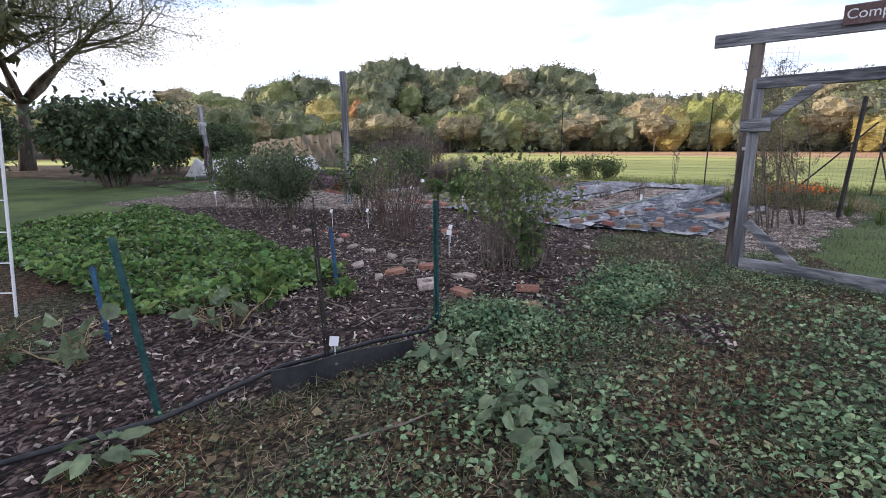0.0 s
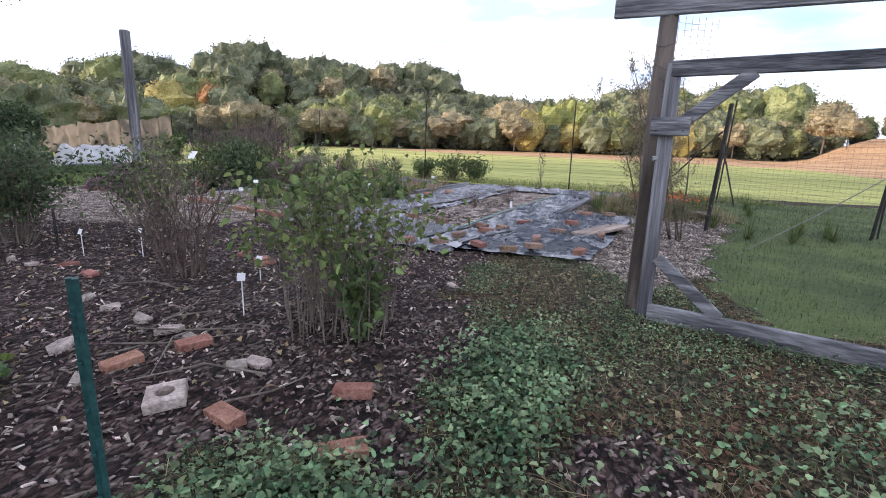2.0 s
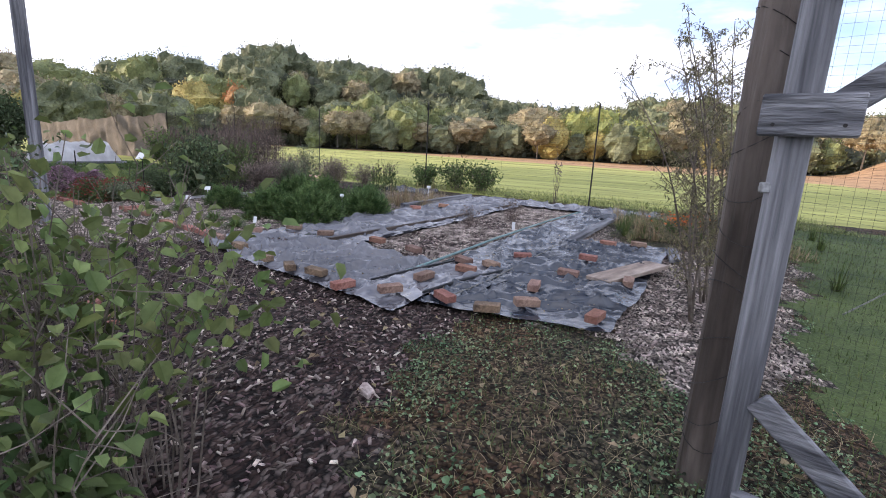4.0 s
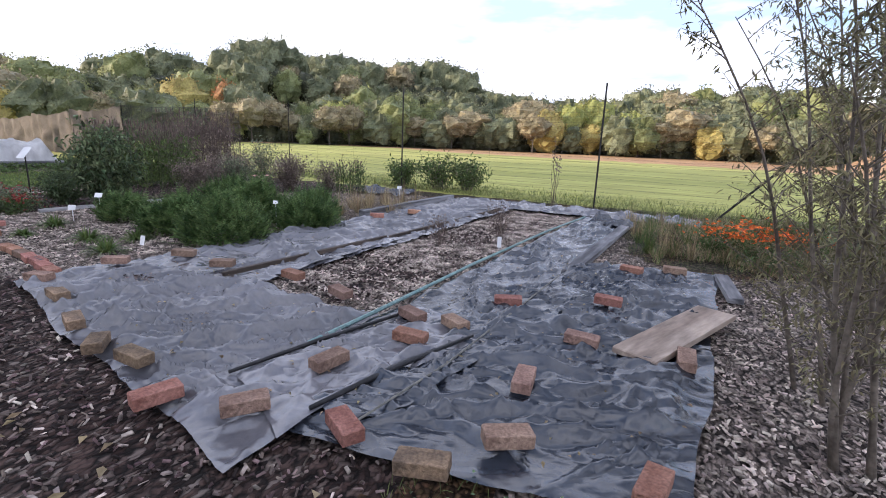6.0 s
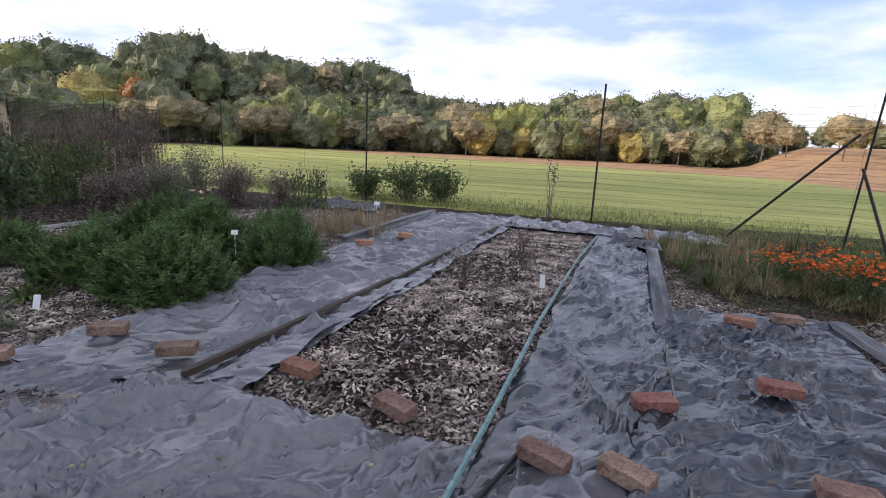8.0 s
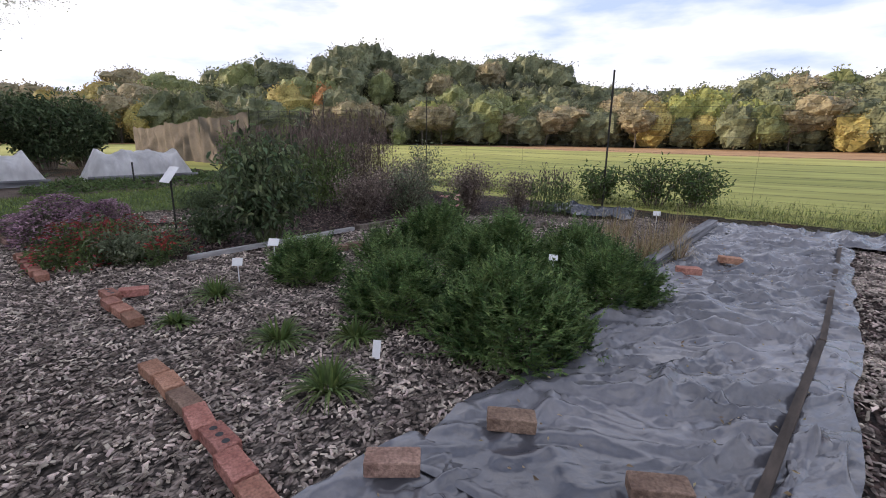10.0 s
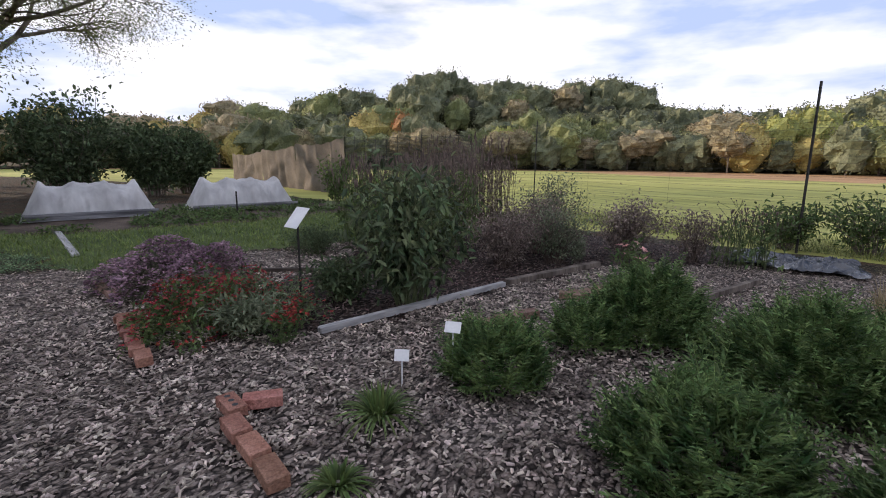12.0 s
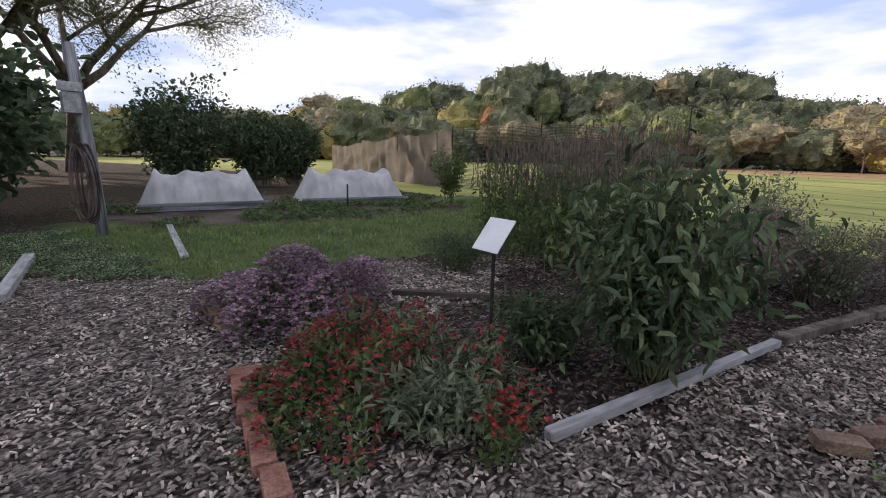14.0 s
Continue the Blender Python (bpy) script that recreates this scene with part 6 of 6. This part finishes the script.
def cover():
    p = scatter(CHIP, 190000, (-12, 5.4, 5.2, 16.5), falloff)
    k = len(p)
    f = falloff(p[:, 0], p[:, 1]) > 0.62
    s = np.where(R.rand(k) < 0.05, 1.35, 1.0)
    single("woodchips", Mesh().chips(p[f], (R.uniform(0.014, 0.044, k) * s)[f], (R.uniform(0.008, 0.018, k) * s)[f], R.uniform(0.003, 0.008, k)[f], 0.45), S_chip, "loose pale grey-brown woodchips on the path", "woodchips", kind="stuff")
    q = p[~f] + np.array([0, 0, 0.006])
    k = len(q)
    single("woodchips", Mesh().leaves(q, R.normal(size=(k, 3)) * np.array([1, 1, 0.3]), R.uniform(0.02, 0.055, k), R.uniform(0.01, 0.022, k)), S_chip, "woodchips of the path farther off", "woodchips", kind="stuff")
    p = scatter(BARK, 90000, (-9.5, -0.6, 4.2, 17), falloff)
    k = len(p)
    single("bark_pieces", Mesh().chips(p, R.uniform(0.012, 0.046, k), R.uniform(0.006, 0.018, k), R.uniform(0.003, 0.009, k), 0.5), S_bark, "loose reddish-brown bark mulch", "mulch", kind="stuff")
    p = scatter(BARK, 11000, (-9.5, -0.6, 4.2, 8), falloff)
    bed = scatter(BARK, 40000, (-2.1, 9.0, 0.9, 15), drift)
    p = np.concatenate([p, bed])
    k = len(p)
    single("mulch_chips", Mesh().chips(p, R.uniform(0.018, 0.06, k), R.uniform(0.009, 0.022, k), R.uniform(0.003, 0.008, k), 0.45), S_chip, "pale chips among the bark mulch", "mulch", kind="stuff")

    def patches(x, y):
        v = np.array([nz(a, b, 0.8, 2.2) + 0.5 * nz(a, b, 2.4, 5.0) for a, b in zip(x, y)])
        bare = np.minimum.reduce([np.hypot((x - a) / c, (y - b) / d) for a, b, c, d in ((1.2, 3.4, 0.5, 0.35), (1.1, 2.2, 0.4, 0.5), (0.75, 6.1, 0.5, 1.0), (1.7, 2.9, 0.4, 0.25))])
        return np.clip(0.42 + 2.8 * v, 0.05, 1) * np.clip(bare - 0.45, 0.08, 1) * np.maximum(falloff(x, y), 0.4)
    p = np.concatenate([scatter(LAWN, 190000, (-3, -1.5, 5.5, 8.5), patches), scatter(LAWN, 30000, (-15, 8.5, -11, 11))])
    k = len(p)
    p[:, 2] += R.uniform(0.005, 0.05, k)
    d = R.normal(size=(k, 3)) * np.array([1, 1, 0.25]) + np.array([0, 0, 0.15])
    single("ground_ivy", Mesh().leaves(p, d, R.uniform(0.009, 0.025, k), R.uniform(0.008, 0.022, k), broad=True), L_ivy, "low round-leaved weeds covering the lawn", "ground cover", kind="stuff")
    # denser ivy that creeps over the edge of the mulch
    q = []
    for cx, cy, sx, sy, n in ((-0.12, 2.75, 0.22, 0.22, 2400), (0.58, 4.1, 0.18, 0.45, 3000), (0.5, 1.7, 0.4, 0.35, 1300), (2.0, 2.2, 0.4, 0.4, 1500), (2.2, 3.6, 0.5, 0.6, 1500)):
        q.append(np.stack([R.normal(cx, sx, n), R.normal(cy, sy, n), R.uniform(0.01, 0.10, n)], 1))
    q = np.concatenate(q)
    k = len(q)
    single("ground_ivy", Mesh().leaves(q, R.normal(size=(k, 3)) * np.array([1, 1, 0.3]) + np.array([0, 0, 0.2]), R.uniform(0.02, 0.045, k), R.uniform(0.018, 0.04, k), broad=True), L_ivy, "fresh green ivy creeping over the mulch edge", "ground cover", kind="stuff")
    p = scatter(LAWN, 75000, (-4, -1.5, 6, 13), falloff)
    k = len(p)
    tip = p + np.stack([R.normal(0, 0.03, k), R.normal(0, 0.03, k), R.uniform(0.025, 0.075, k)], 1)
    single("lawn_grass", Mesh().blades(p, tip, 0.01, R.uniform(0.003, 0.006, k), 2), L_grass, "short rough lawn grass", "grass", kind="stuff")
    p = scatter(LAWN, 34000, (-2, -1.5, 5, 7), falloff)
    k = len(p)
    p[:, 2] += 0.02
    tip = p + np.stack([R.normal(0, 0.05, k), R.normal(0, 0.05, k), R.uniform(0.0, 0.05, k)], 1)
    single("dry_straw", Mesh().blades(p, tip, 0.01, R.uniform(0.002, 0.004, k), 2), L_dry, "dry straw blades among the weeds", "grass", kind="stuff")
    p = scatter(GREEN, 24000, (2.2, 5, 8, 15.5))
    k = len(p)
    tip = p + np.stack([R.normal(0, 0.03, k), R.normal(0, 0.03, k), R.uniform(0.025, 0.07, k)], 1)
    single("lawn_grass", Mesh().blades(p, tip, 0.01, R.uniform(0.004, 0.008, k), 2), L_grass, "mown grass beyond the gate", "grass", kind="stuff")
    # strawberry bed
    x, y = R.uniform(-9.4, -2.0, 26000), R.uniform(1.4, 6, 26000)
    ok = inside([(-9.3, 5.6), (-8.6, 2.0), (-2.8, 1.5), (-2.1, 2.3), (-2.1, 3.3), (-6.8, 4.8)], x, y)
    x, y = x[ok], y[ok]
    k = len(x)
    h = np.array([max(0.015, 0.09 + 0.16 * nz(a, b, 1.6, 1.1) + 0.06 * nz(a, b, 5, 2.1)) for a, b in zip(x, y)])
    p = np.stack([x, y, R.uniform(0.3, 1.0, k) * h], 1)
    e = np.arange(k) % 3 == 0
    single("weed_leaves", Mesh().leaves(p[e], R.normal(size=(e.sum(), 3)) * np.array([1, 1, 0.5]) + np.array([0, 0, 0.25]), 0.07, 0.04), L_ivy, "paler weeds among the strawberries", "ground cover", kind="stuff")
    p, k = p[~e], int((~e).sum())
    single("strawberry_leaves", Mesh().leaves(p, R.normal(size=(k, 3)) * np.array([1, 1, 0.3]) + np.array([0, 0, 0.25]), R.uniform(0.05, 0.1, k), R.uniform(0.045, 0.08, k), broad=True), L_bright, "dense bright green strawberry foliage", "ground cover", kind="stuff")
    # lawn by the covered beds in its sunlit colour, and rough grass along the fence
    p = scatter(GREEN, 38000, (-15, 9.8, -8.4, 20))
    k = len(p)
    tip = p + np.stack([R.normal(0, 0.04, k), R.normal(0, 0.04, k), R.uniform(0.03, 0.09, k)], 1)
    single("lawn_grass", Mesh().blades(p, tip, 0.01, R.uniform(0.006, 0.012, k), 2), L_lawn_lit, "green lawn before the covered beds, coloured as sunlit", "grass", kind="stuff")
    p = scatter(SOIL, 16000, (-19, 10.4, -13, 18.5))
    p = p[np.array([nz(a, b, 0.9, 4.4) > -0.02 for a, b in p[:, :2]])]
    k = len(p)
    p[:, 2] += R.uniform(0.0, 0.1, k)
    single("soil_weeds", Mesh().leaves(p, R.normal(size=(k, 3)) * np.array([1, 1, 0.5]) + np.array([0, 0, 0.3]), R.uniform(0.05, 0.13, k), R.uniform(0.03, 0.07, k)), L_mid, "weeds in the soil round the covered beds", "weeds", kind="stuff")
    # dry growth of the flower bed beyond the sheets
    k = 15000
    x, y = R.uniform(1.5, 4.0, k), R.uniform(11.25, 15.0, k)
    ok = np.array([nz(a, b, 1.4, 8.8) + 0.5 * nz(a, b, 4.0, 1.8) > -0.12 for a, b in zip(x, y)])
    p = np.stack([x, y, gz(x, y)], 1)[ok]
    k = len(p)
    tip = p + np.stack([R.normal(0, 0.07, k), R.normal(0, 0.07, k), R.uniform(0.04, 0.2, k)], 1)
    dry = R.rand(k) < 0.62
    w = R.uniform(0.005, 0.011, k)
    single("dry_growth", Mesh().blades(p[dry], tip[dry], 0.02, w[dry], 2), L_dry, "tan dry weeds filling the flower bed", "weeds", kind="stuff")
    single("green_growth", Mesh().blades(p[~dry], tip[~dry], 0.02, w[~dry], 2), L_blade, "olive green weeds filling the flower bed", "weeds", kind="stuff")
    x = R.uniform(-9, 6, 17000)
    y = 16.3 - 0.28 * x * (x < 0) - 0.3 * np.maximum(x - 0.5, 0) + np.abs(R.normal(0, 1.3, 17000))
    p = np.stack([x, y, gz(x, y)], 1)
    k = len(p)
    tip = p + np.stack([R.normal(0, 0.06, k), R.normal(0, 0.06, k), R.uniform(0.03, 0.13, k)], 1)
    single("fence_grass", Mesh().blades(p, tip, 0.02, R.uniform(0.006, 0.012, k), 2), L_fence, "rough pale grass along the fence", "grass", kind="stuff")
    q = np.concatenate([np.stack([R.uniform(-3.6, 1.6, 500), R.uniform(7.4, 10.8, 500)], 1), np.stack([R.uniform(-2.6, 1.2, 260), R.uniform(10, 15.2, 260)], 1)])
    on = np.zeros(len(q), bool)
    for s in SHEETS:
        on |= inside(s, q[:, 0], q[:, 1])
    q = q[on]
    k = len(q)
    single("fallen_leaves", Mesh().leaves(np.c_[q, np.full(k, 0.075)], R.normal(size=(k, 3)) * np.array([1, 1, 0.15]), R.uniform(0.012, 0.035, k), R.uniform(0.008, 0.02, k)), L_dry, "small dry leaves lying on the fabric", "leaf litter", kind="stuff")
    # fallen sticks and dead leaves
    p = np.concatenate([scatter(BARK, 700, (-6, -0.6, 1, 7)), scatter(LAWN, 900, (-2, 0, 4, 8))])
    k = len(p)
    single("dead_leaves", Mesh().leaves(p + np.array([0, 0, 0.02]), R.normal(size=(k, 3)) * np.array([1, 1, 0.2]), R.uniform(0.03, 0.07, k), R.uniform(0.02, 0.05, k)), L_dry, "scattered fallen tan leaves", "leaf litter", kind="stuff")


cover()
for k in range(24):
    sx, sy = R.uniform(-2.6, -0.1), R.uniform(0.8, 5.2)
    a, ln = R.uniform(0, 6.28), R.uniform(0.2, 0.9)
    pts = [(sx, sy, 0.02), (sx + math.cos(a) * ln / 2, sy + math.sin(a) * ln / 2, 0.03 + 0.03 * R.rand()), (sx + math.cos(a + 0.3) * ln, sy + math.sin(a + 0.3) * ln, 0.02)]
    single("stick", Mesh().tube(pts, [0.007, 0.006, 0.003], 5), M_stem, "thin dry stick lying on the mulch", "stick", "fallen sticks")
